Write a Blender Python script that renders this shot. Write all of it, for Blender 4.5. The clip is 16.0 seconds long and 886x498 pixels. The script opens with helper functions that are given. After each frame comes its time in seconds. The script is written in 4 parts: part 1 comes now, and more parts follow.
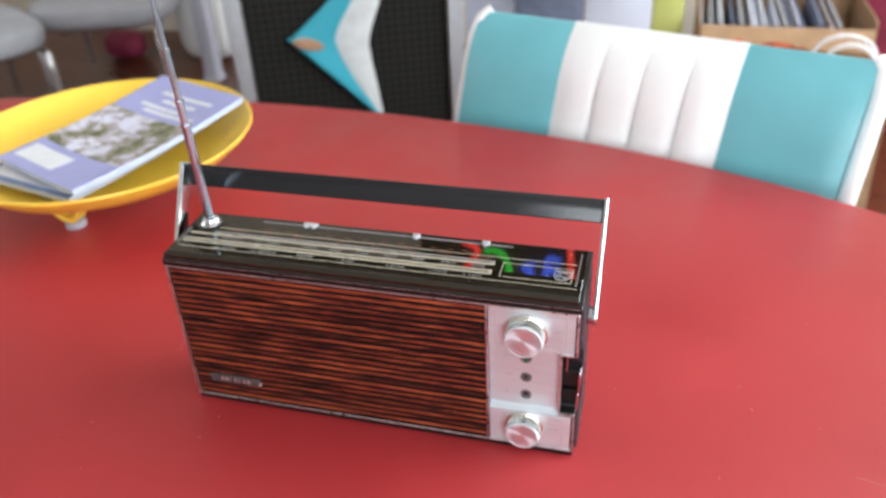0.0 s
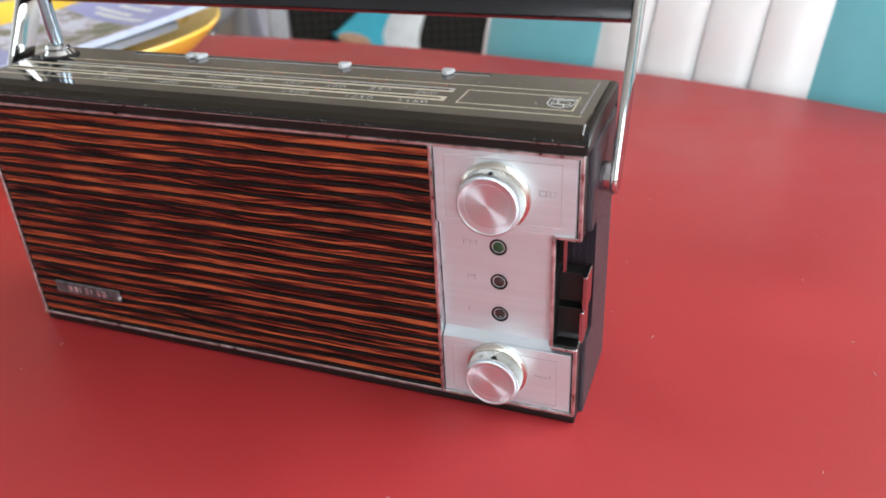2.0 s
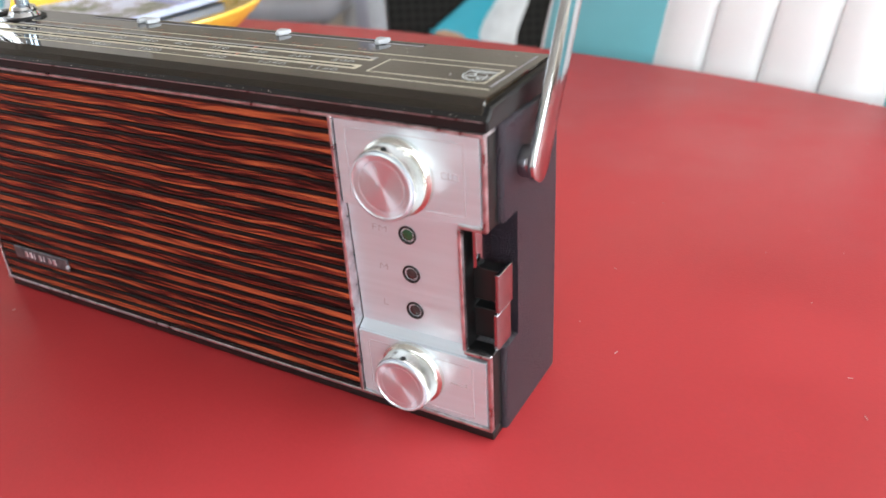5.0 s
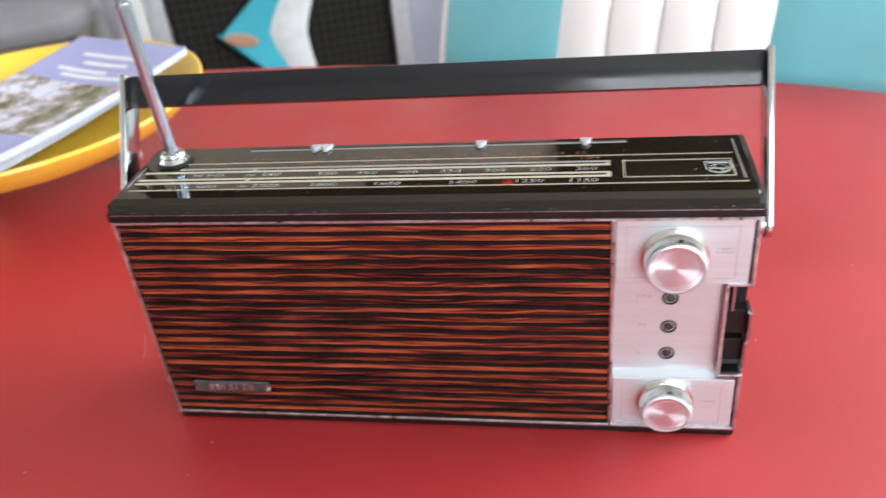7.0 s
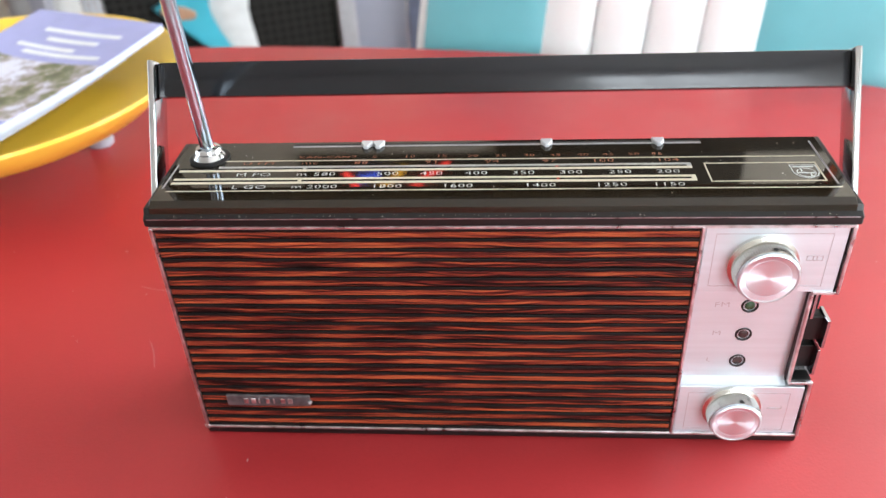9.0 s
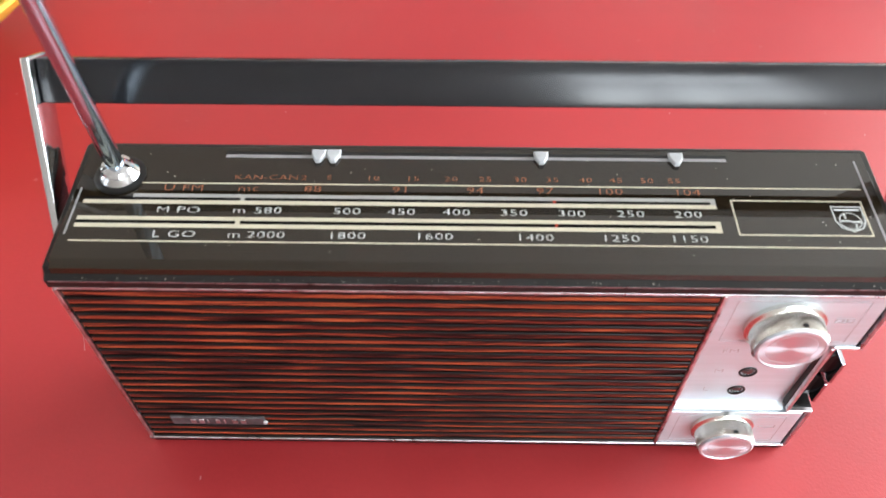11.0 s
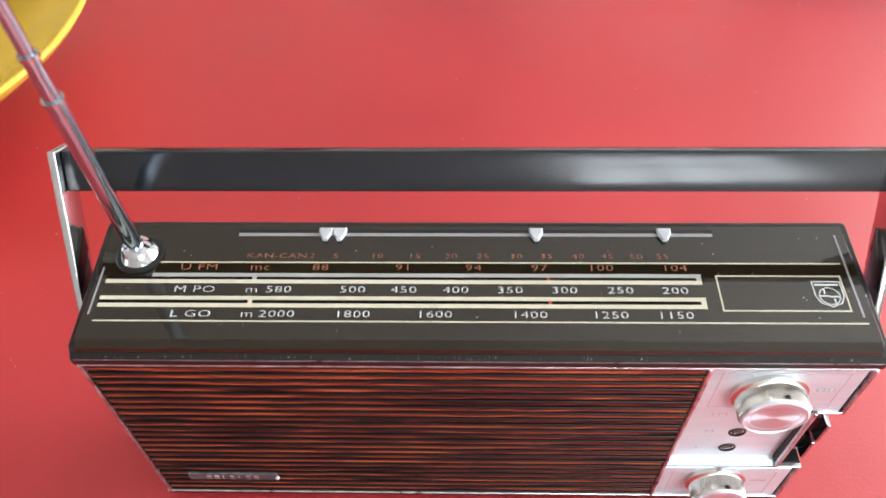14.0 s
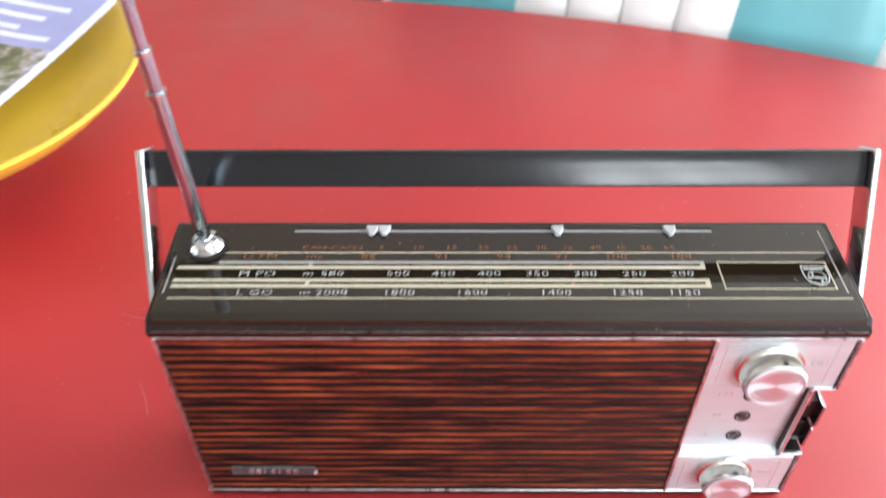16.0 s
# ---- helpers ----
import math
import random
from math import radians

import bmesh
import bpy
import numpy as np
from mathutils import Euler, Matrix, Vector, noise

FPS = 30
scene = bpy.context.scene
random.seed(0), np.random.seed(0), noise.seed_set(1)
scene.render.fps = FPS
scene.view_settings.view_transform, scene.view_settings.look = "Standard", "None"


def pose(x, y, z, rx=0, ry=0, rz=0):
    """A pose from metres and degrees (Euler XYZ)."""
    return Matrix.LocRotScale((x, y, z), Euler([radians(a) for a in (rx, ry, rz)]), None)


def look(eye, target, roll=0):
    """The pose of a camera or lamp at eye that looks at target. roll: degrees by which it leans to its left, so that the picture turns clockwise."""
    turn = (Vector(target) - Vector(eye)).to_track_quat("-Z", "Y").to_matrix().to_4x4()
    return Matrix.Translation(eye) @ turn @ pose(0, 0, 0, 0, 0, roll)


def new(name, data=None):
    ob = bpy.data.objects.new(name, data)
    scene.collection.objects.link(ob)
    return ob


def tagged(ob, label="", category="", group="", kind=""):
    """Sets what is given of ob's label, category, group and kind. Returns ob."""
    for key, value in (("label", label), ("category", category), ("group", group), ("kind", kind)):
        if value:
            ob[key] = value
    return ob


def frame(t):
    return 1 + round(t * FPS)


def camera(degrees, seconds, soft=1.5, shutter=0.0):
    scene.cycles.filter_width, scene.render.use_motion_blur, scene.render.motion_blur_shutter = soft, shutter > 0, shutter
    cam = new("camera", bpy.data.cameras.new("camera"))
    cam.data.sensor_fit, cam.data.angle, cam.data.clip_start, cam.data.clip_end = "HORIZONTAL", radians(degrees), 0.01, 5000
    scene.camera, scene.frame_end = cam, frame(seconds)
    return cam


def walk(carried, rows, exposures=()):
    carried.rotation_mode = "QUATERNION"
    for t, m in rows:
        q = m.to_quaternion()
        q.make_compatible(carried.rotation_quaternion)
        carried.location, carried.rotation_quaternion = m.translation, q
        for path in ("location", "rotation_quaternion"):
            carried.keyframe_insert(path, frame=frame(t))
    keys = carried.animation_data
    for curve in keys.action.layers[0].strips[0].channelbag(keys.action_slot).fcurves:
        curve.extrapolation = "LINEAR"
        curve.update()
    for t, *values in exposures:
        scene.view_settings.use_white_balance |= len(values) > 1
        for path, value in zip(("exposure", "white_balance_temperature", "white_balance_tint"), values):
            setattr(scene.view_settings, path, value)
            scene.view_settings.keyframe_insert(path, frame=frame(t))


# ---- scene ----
cam = camera(58.0, 16.0, shutter=0.5)
PATH = [
    (0, (0.299, -0.371, 1.149), (-0.177, 1.244, 0.069), -3.0),
    (0.5, (0.312, -0.367, 1.106), (-0.184, 1.271, 0.072), -2.8),
    (1, (0.297, -0.333, 1.043), (-0.254, 1.269, -0.02), -2.3),
    (1.5, (0.314, -0.291, 1.001), (-0.332, 1.345, 0.049), -3.2),
    (2, (0.315, -0.246, 0.97), (-0.33, 1.378, -0.002), -3.0),
    (2.5, (0.324, -0.23, 0.962), (-0.401, 1.349, -0.029), -3.6),
    (3, (0.35, -0.222, 0.954), (-0.469, 1.344, 0.017), -3.5),
    (3.5, (0.371, -0.206, 0.946), (-0.495, 1.327, -0.002), -3.3),
    (3.7, (0.371, -0.205, 0.946), (-0.52, 1.312, -0.006), -3.2),
    (5.8, (0.36, -0.191, 0.95), (-0.531, 1.328, 0.002), -3.5),
    (6, (0.352, -0.201, 0.97), (-0.422, 1.371, 0.005), -4.2),
    (6.5, (0.283, -0.245, 1.009), (-0.214, 1.385, -0.039), -6.6),
    (7, (0.202, -0.276, 1.028), (-0.139, 1.384, -0.034), -6.4),
    (7.5, (0.158, -0.295, 1.03), (-0.078, 1.391, -0.021), -3.6),
    (8, (0.137, -0.284, 1.019), (-0.048, 1.418, -0.015), -2.8),
    (8.2, (0.14, -0.275, 1.013), (-0.018, 1.426, -0.027), -2.5),
    (10.3, (0.139, -0.201, 1.08), (-0.014, 1.202, -0.337), -4.6),
    (10.5, (0.132, -0.179, 1.083), (0.048, 1.167, -0.394), -2.9),
    (11, (0.127, -0.146, 1.074), (0.108, 1.083, -0.505), -0.1),
    (11.5, (0.135, -0.136, 1.088), (0.103, 1.074, -0.504), -0.4),
    (12, (0.142, -0.125, 1.093), (0.105, 1.095, -0.492), -1.0),
    (12.5, (0.135, -0.126, 1.094), (0.081, 1.1, -0.485), -1.4),
    (13, (0.134, -0.134, 1.098), (0.093, 1.094, -0.48), -1.5),
    (13.5, (0.135, -0.137, 1.1), (0.091, 1.098, -0.472), -1.5),
    (14, (0.131, -0.137, 1.101), (0.083, 1.105, -0.466), -1.6),
    (14.5, (0.131, -0.137, 1.1), (0.083, 1.105, -0.467), -1.6),
    (15, (0.131, -0.137, 1.1), (0.084, 1.109, -0.464), -1.5),
    (15.5, (0.13, -0.142, 1.1), (0.093, 1.123, -0.449), -1.2),
    (15.8, (0.12, -0.167, 1.101), (0.103, 1.22, -0.339), -0.7),
    (16, (0.113, -0.197, 1.098), (0.098, 1.254, -0.278), -0.4),
]
walk(cam, [(t, look(eye, target, roll)) for t, eye, target, roll in PATH], [(0.0, -0.28), (0.5, -0.45), (1.0, -0.62), (2.0, -0.45), (3.5, -0.26), (6.0, -0.25), (8.0, 0.02), (10.5, 0.04), (16.0, 0.12)])
cam.data.dof.use_dof = True
cam.data.dof.focus_distance = 0.32
cam.data.dof.aperture_fstop = 11.0

# ---- light: daylight from windows in the east and south walls, plus an added west fill ----
world = bpy.data.worlds.new("sky")
scene.world = world
world.use_nodes = True
wn = world.node_tree.nodes
sky = wn.new("ShaderNodeTexSky")
sky.sky_type = "NISHITA"
sky.sun_disc = False
sky.sun_elevation = radians(40)
sky.sun_rotation = radians(100)
wn["Background"].inputs["Strength"].default_value = 0.12
world.node_tree.links.new(sky.outputs[0], wn["Background"].inputs[0])

TABLE = 0.75
ROOM = dict(x0=-3.4, x1=2.6, y0=-2.6, y1=3.0, top=3.2)


def area(name, place, target, sx, sy, power, colour=(1, 1, 1)):
    lamp = bpy.data.lights.new(name, "AREA")
    lamp.shape, lamp.size, lamp.size_y, lamp.energy, lamp.color = "RECTANGLE", sx, sy, power, colour
    ob = new(name, lamp)
    ob.matrix_basis = look(place, target)
    return ob


area("window_light_east", (2.73, 1.2, 1.75), (0, 1.2, 1.75), 2.8, 1.8, 222, (0.91, 0.96, 1.0))
area("window_light_south", (1.63, -2.73, 1.75), (1.63, 0, 1.75), 1.7, 1.8, 128, (0.88, 0.95, 1.0))
# added fill from the west that brightens the dish and the left handle arm
area("added_light_west", (-3.53, -0.5, 1.75), (0, -0.5, 1.75), 2.2, 1.8, 26, (0.95, 0.98, 1.0))


# ---- materials ----
def material(name, base, rough=0.5, metal=0.0, noise_scale=0.0, amount=0.15, bump=0.0, bump_scale=0.0, coat=0.0,
             rough_var=0.0, stretch=(1, 1, 1), spec=0.5, fine=0.0, fine_scale=900.0, relief=0.0006):
    """A surface with two scales of colour variation, uneven gloss and fine relief."""
    m = bpy.data.materials.new(name)
    m.use_nodes = True
    t = m.node_tree
    b = t.nodes["Principled BSDF"]
    b.inputs["Base Color"].default_value = (*base, 1)
    b.inputs["Roughness"].default_value = rough
    b.inputs["Metallic"].default_value = metal
    b.inputs["Coat Weight"].default_value = coat
    b.inputs["Coat Roughness"].default_value = 0.04
    b.inputs["Specular IOR Level"].default_value = spec
    if noise_scale or bump:
        geo = t.nodes.new("ShaderNodeNewGeometry")
        mp = t.nodes.new("ShaderNodeMapping")
        mp.inputs["Scale"].default_value = stretch
        t.links.new(geo.outputs["Position"], mp.inputs["Vector"])
    if noise_scale:
        n = t.nodes.new("ShaderNodeTexNoise")
        n.inputs["Scale"].default_value = noise_scale
        n.inputs["Detail"].default_value = 6
        t.links.new(mp.outputs[0], n.inputs["Vector"])
        n2 = t.nodes.new("ShaderNodeTexNoise")
        n2.inputs["Scale"].default_value = fine_scale
        n2.inputs["Detail"].default_value = 3
        t.links.new(mp.outputs[0], n2.inputs["Vector"])
        mix = t.nodes.new("ShaderNodeMath")
        mix.operation = "MULTIPLY_ADD"
        mix.inputs[1].default_value = fine
        t.links.new(n2.outputs["Fac"], mix.inputs[0])
        t.links.new(n.outputs["Fac"], mix.inputs[2])
        r = t.nodes.new("ShaderNodeValToRGB")
        e = r.color_ramp.elements
        e[0].position, e[1].position = 0.3, 0.7 + fine * 0.5
        e[0].color = (*[c * (1 - amount) for c in base], 1)
        e[1].color = (*[min(1, c * (1 + amount)) for c in base], 1)
        t.links.new(mix.outputs[0], r.inputs[0])
        t.links.new(r.outputs[0], b.inputs["Base Color"])
        if rough_var:
            mr = t.nodes.new("ShaderNodeMapRange")
            mr.inputs["From Min"].default_value, mr.inputs["From Max"].default_value = 0.3, 0.7
            mr.inputs["To Min"].default_value, mr.inputs["To Max"].default_value = rough - rough_var, rough + rough_var
            t.links.new(n.outputs["Fac"], mr.inputs[0])
            t.links.new(mr.outputs[0], b.inputs["Roughness"])
    if bump:
        n3 = t.nodes.new("ShaderNodeTexNoise")
        n3.inputs["Scale"].default_value = bump_scale
        n3.inputs["Detail"].default_value = 3
        t.links.new(mp.outputs[0], n3.inputs["Vector"])
        bp = t.nodes.new("ShaderNodeBump")
        bp.inputs["Strength"].default_value = bump
        bp.inputs["Distance"].default_value = relief
        t.links.new(n3.outputs["Fac"], bp.inputs["Height"])
        t.links.new(bp.outputs[0], b.inputs["Normal"])
    return m


def wood_veneer():
    """Rosewood-look veneer: orange flame figure that runs aslant, cut by near-black veins along x."""
    m = bpy.data.materials.new("rosewood_veneer")
    m.use_nodes = True
    t = m.node_tree
    b = t.nodes["Principled BSDF"]
    b.inputs["Roughness"].default_value = 0.42
    b.inputs["Specular IOR Level"].default_value = 0.25
    geo = t.nodes.new("ShaderNodeNewGeometry")
    info = t.nodes.new("ShaderNodeObjectInfo")

    def noise(vec, scale, detail, rough=0.55):
        mp = t.nodes.new("ShaderNodeMapping")
        mp.inputs["Scale"].default_value = scale
        t.links.new(vec, mp.inputs["Vector"])
        n = t.nodes.new("ShaderNodeTexNoise")
        n.inputs["Scale"].default_value, n.inputs["Detail"].default_value = 1.0, detail
        n.inputs["Roughness"].default_value = rough
        t.links.new(mp.outputs[0], n.inputs["Vector"])
        return n.outputs["Fac"]

    def calc(op, a, k, c=None):
        q = t.nodes.new("ShaderNodeMath")
        q.operation = op
        t.links.new(a, q.inputs[0])
        q.inputs[1].default_value = k
        if c is not None:
            t.links.new(c, q.inputs[2])
        return q.outputs[0]

    # the figure wanders up and down, so that each slat cuts it at a slant
    lift = calc("MULTIPLY", noise(geo.outputs["Position"], (17, 10, 26), 2), 0.007)
    up = t.nodes.new("ShaderNodeCombineXYZ")
    t.links.new(lift, up.inputs["Z"])
    moved = t.nodes.new("ShaderNodeVectorMath")
    t.links.new(geo.outputs["Position"], moved.inputs[0])
    t.links.new(up.outputs[0], moved.inputs[1])
    vein = noise(moved.outputs[0], (26, 40, 1050), 4, 0.6)
    band = noise(moved.outputs[0], (10, 20, 130), 2)
    patch = noise(geo.outputs["Position"], (30, 30, 60), 2)
    total = calc("MULTIPLY_ADD", band, 0.22, vein)
    total = calc("MULTIPLY_ADD", patch, 0.20, total)
    total = calc("MULTIPLY_ADD", info.outputs["Random"], 0.10, total)
    r = t.nodes.new("ShaderNodeValToRGB")
    e = r.color_ramp.elements
    e[0].position, e[0].color = 0.645, (0.004, 0.002, 0.002, 1)
    e[1].position, e[1].color = 0.90, (0.42, 0.095, 0.036, 1)
    for p, c in ((0.69, (0.020, 0.004, 0.003, 1)), (0.745, (0.120, 0.016, 0.012, 1)), (0.81, (0.235, 0.042, 0.018, 1))):
        e.new(p).color = c
    t.links.new(total, r.inputs[0])
    t.links.new(r.outputs[0], b.inputs["Base Color"])
    return m


def brushed_knob():
    m = bpy.data.materials.new("turned_aluminium")
    m.use_nodes = True
    t = m.node_tree
    b = t.nodes["Principled BSDF"]
    b.inputs["Base Color"].default_value = (0.75, 0.83, 0.89, 1)
    b.inputs["Metallic"].default_value = 0.88
    b.inputs["Roughness"].default_value = 0.36
    b.inputs["Anisotropic"].default_value = 0.9
    tan = t.nodes.new("ShaderNodeTangent")
    tan.direction_type, tan.axis = "RADIAL", "Y"
    t.links.new(tan.outputs[0], b.inputs["Tangent"])
    return m


def glow(name, colour, strength):
    m = bpy.data.materials.new(name)
    m.use_nodes = True
    b = m.node_tree.nodes["Principled BSDF"]
    b.inputs["Base Color"].default_value = (*colour, 1)
    b.inputs["Emission Color"].default_value = (*colour, 1)
    b.inputs["Emission Strength"].default_value = strength
    return m


def woven_cloth():
    """Black loudspeaker cloth with a coarse, slightly paler square weave."""
    m = material("black_speaker_cloth", (0.012, 0.011, 0.010), 0.9, spec=0.1, noise_scale=35, amount=0.4, bump=0.6, bump_scale=260)
    t = m.node_tree
    b = t.nodes["Principled BSDF"]
    geo = t.nodes.new("ShaderNodeNewGeometry")
    turn = t.nodes.new("ShaderNodeMapping")
    turn.inputs["Rotation"].default_value = (0, 0, radians(-24.9))
    t.links.new(geo.outputs["Position"], turn.inputs["Vector"])
    waves = []
    for axis in ("X", "Z"):
        w = t.nodes.new("ShaderNodeTexWave")
        w.bands_direction = axis
        w.inputs["Scale"].default_value, w.inputs["Distortion"].default_value = 14.0, 0.4
        t.links.new(turn.outputs[0], w.inputs["Vector"])
        waves.append(w.outputs["Fac"])
    both = t.nodes.new("ShaderNodeMath")
    both.operation = "MULTIPLY"
    t.links.new(waves[0], both.inputs[0])
    t.links.new(waves[1], both.inputs[1])
    mix = t.nodes.new("ShaderNodeMix")
    mix.data_type = "RGBA"
    mix.inputs["A"].default_value, mix.inputs["B"].default_value = (0.022, 0.021, 0.019, 1), (0.003, 0.003, 0.003, 1)
    t.links.new(both.outputs[0], mix.inputs["Factor"])
    t.links.new(mix.outputs["Result"], b.inputs["Base Color"])
    return m


RED = material("red_linoleum", (0.40, 0.030, 0.034), 0.45, spec=0.42, noise_scale=9, amount=0.11, rough_var=0.10, fine=0.25, fine_scale=420, bump=0.12, bump_scale=700)
VENEER = wood_veneer()
GRILLE = material("black_grille_board", (0.005, 0.004, 0.004), 0.9, spec=0.05, noise_scale=60, amount=0.3, bump=0.2, bump_scale=900)
RIB = material("black_rib_plastic", (0.006, 0.005, 0.005), 0.38, spec=0.25, noise_scale=70, amount=0.4, rough_var=0.1)
CASE = material("grained_black_plastic", (0.022, 0.018, 0.028), 0.33, noise_scale=80, amount=0.6, spec=0.7, fine=1.2, fine_scale=900, bump=1.0, bump_scale=1700, relief=0.0038)
GLOSS = material("smooth_black_plastic", (0.006, 0.006, 0.006), 0.40, spec=0.4, noise_scale=40, amount=0.3, rough_var=0.06)
COVER = material("clear_dial_cover", (0.016, 0.011, 0.006), 0.03, noise_scale=30, amount=0.2, rough_var=0.01, coat=0.2)
GRIP = material("black_grip", (0.010, 0.011, 0.014), 0.20, noise_scale=50, amount=0.25, rough_var=0.05, stretch=(0.3, 1, 1))
ALU = material("brushed_aluminium", (0.69, 0.75, 0.80), 0.50, 0.72, noise_scale=300, amount=0.05, stretch=(0.06, 1, 1), rough_var=0.05)
TRIM = material("worn_aluminium_trim", (0.62, 0.60, 0.62), 0.35, 1.0, noise_scale=240, amount=0.3, rough_var=0.1)
CHROME = material("chrome", (0.64, 0.65, 0.66), 0.12, 1.0, noise_scale=120, amount=0.05, rough_var=0.04)
KNOBSIDE = material("knurled_aluminium", (0.74, 0.73, 0.68), 0.24, 1.0)
KNOBFACE = brushed_knob()
CREAM = material("cream_print", (0.58, 0.53, 0.41), 0.5, noise_scale=90, amount=0.06)
WHITE_PRINT = material("pale_print", (0.66, 0.70, 0.70), 0.5)
ORANGE_PRINT = material("orange_print", (0.36, 0.13, 0.065), 0.5)
SILVER_PRINT = material("silver_grey_print", (0.36, 0.355, 0.34), 0.4, noise_scale=90, amount=0.08)
GREY_PRINT = material("grey_print", (0.30, 0.29, 0.30), 0.5)
FAINT_PRINT = material("faint_engraving", (0.46, 0.43, 0.46), 0.5, noise_scale=300, amount=0.2)
PLATE = material("tarnished_plate", (0.13, 0.13, 0.14), 0.38, 0.6, noise_scale=200, amount=0.4)
SLIDER = material("grey_slider", (0.50, 0.52, 0.54), 0.35, noise_scale=200, amount=0.1)
# black for small parts; in gaps, slot and recess it stands in for shade
DARK = material("black_and_hollow_shade", (0.004, 0.004, 0.004), 0.6)
GREEN = material("green_lens", (0.012, 0.07, 0.03), 0.15, coat=0.6)
LENS = material("smoked_lens", (0.035, 0.03, 0.03), 0.12, coat=0.6)
BUTTON = material("dark_chrome", (0.42, 0.42, 0.45), 0.12, 1.0, noise_scale=150, amount=0.1)
NEEDLE = material("red_needle", (0.5, 0.06, 0.03), 0.4)
YELLOW = material("yellow_enamel", (0.93, 0.61, 0.07), 0.32, noise_scale=14, amount=0.05, rough_var=0.06, coat=0.2)
TEAL = material("turquoise_vinyl", (0.16, 0.49, 0.55), 0.36, noise_scale=12, amount=0.07, bump=0.15, bump_scale=500, rough_var=0.05)
PALE_TEAL = material("pale_turquoise_vinyl", (0.50, 0.76, 0.76), 0.38, noise_scale=12, amount=0.05, bump=0.12, bump_scale=500)
WHITE_VINYL = material("white_vinyl", (0.90, 0.92, 0.92), 0.38, noise_scale=12, amount=0.03, bump=0.12, bump_scale=500, rough_var=0.05)
PAPER_BLUE = material("lilac_print", (0.36, 0.38, 0.66), 0.4, noise_scale=40, amount=0.06)
PAPER_WHITE = material("white_paper", (0.75, 0.77, 0.80), 0.5, noise_scale=60, amount=0.05)
WALL = material("white_plaster", (0.72, 0.70, 0.67), 0.8, noise_scale=3, amount=0.05, bump=0.2, bump_scale=120)
CREAM_WALL = material("cream_wall_paint", (0.72, 0.66, 0.56), 0.8, noise_scale=1.6, amount=0.18, bump=0.2, bump_scale=120)
CEIL = material("ceiling_paint", (0.80, 0.79, 0.76), 0.85, noise_scale=2, amount=0.04)
CLOTH = woven_cloth()
GREY_LAM = material("grey_laminate", (0.42, 0.43, 0.47), 0.5, noise_scale=8, amount=0.08)
GREY_SOFT = material("grey_upholstery", (0.50, 0.53, 0.58), 0.7, noise_scale=9, amount=0.1, bump=0.3, bump_scale=300)
CARD = material("brown_cardboard", (0.36, 0.22, 0.12), 0.8, noise_scale=20, amount=0.12, bump=0.2, bump_scale=150)
LILAC = material("lilac_board", (0.62, 0.64, 0.74), 0.6, noise_scale=6, amount=0.05)
SLATE = material("slate_blue_fabric", (0.13, 0.15, 0.22), 0.7, noise_scale=30, amount=0.2)
DUSTY = material("dusty_brown_sleeve", (0.25, 0.20, 0.18), 0.6, noise_scale=20, amount=0.2)
LIME = material("lime_board", (0.50, 0.52, 0.15), 0.6, noise_scale=8, amount=0.1)
ORANGE_BAG = material("orange_red_paper", (0.66, 0.15, 0.06), 0.5, noise_scale=25, amount=0.35)
MAGENTA = material("crimson_fabric", (0.22, 0.015, 0.05), 0.7, noise_scale=20, amount=0.2)
ROPE = material("white_rope", (0.75, 0.75, 0.75), 0.7, noise_scale=200, amount=0.15)
GOLD = material("copper_oval", (0.42, 0.24, 0.15), 0.45, noise_scale=60, amount=0.12)
TURQ_BOARD = material("turquoise_lacquer", (0.04, 0.36, 0.46), 0.4, noise_scale=15, amount=0.08)
PALE_BOARD = material("pale_grey_lacquer", (0.60, 0.62, 0.62), 0.5, noise_scale=25, amount=0.1)
FOAM = material("grey_rubber", (0.35, 0.36, 0.40), 0.6)


def plank_floor():
    m = material("dark_stained_boards", (0.085, 0.024, 0.009), 0.32, noise_scale=5, amount=0.5, stretch=(1, 6, 1), rough_var=0.08, fine=0.4, fine_scale=60)
    return m


FLOOR = plank_floor()


# ---- mesh helpers ----
def box(bm, x0, x1, y0, y1, z0, z1, bevel=0.0, seg=2):
    r = bmesh.ops.create_cube(bm, size=1, matrix=Matrix.Translation(((x0 + x1) / 2, (y0 + y1) / 2, (z0 + z1) / 2)) @ Matrix.Diagonal((x1 - x0, y1 - y0, z1 - z0, 1)))
    if bevel:
        edges = list({e for v in r["verts"] for e in v.link_edges})
        bmesh.ops.bevel(bm, geom=edges, offset=bevel, segments=seg, affect="EDGES", profile=0.5)
    return bm


def boxed(*a, **k):
    return box(bmesh.new(), *a, **k)


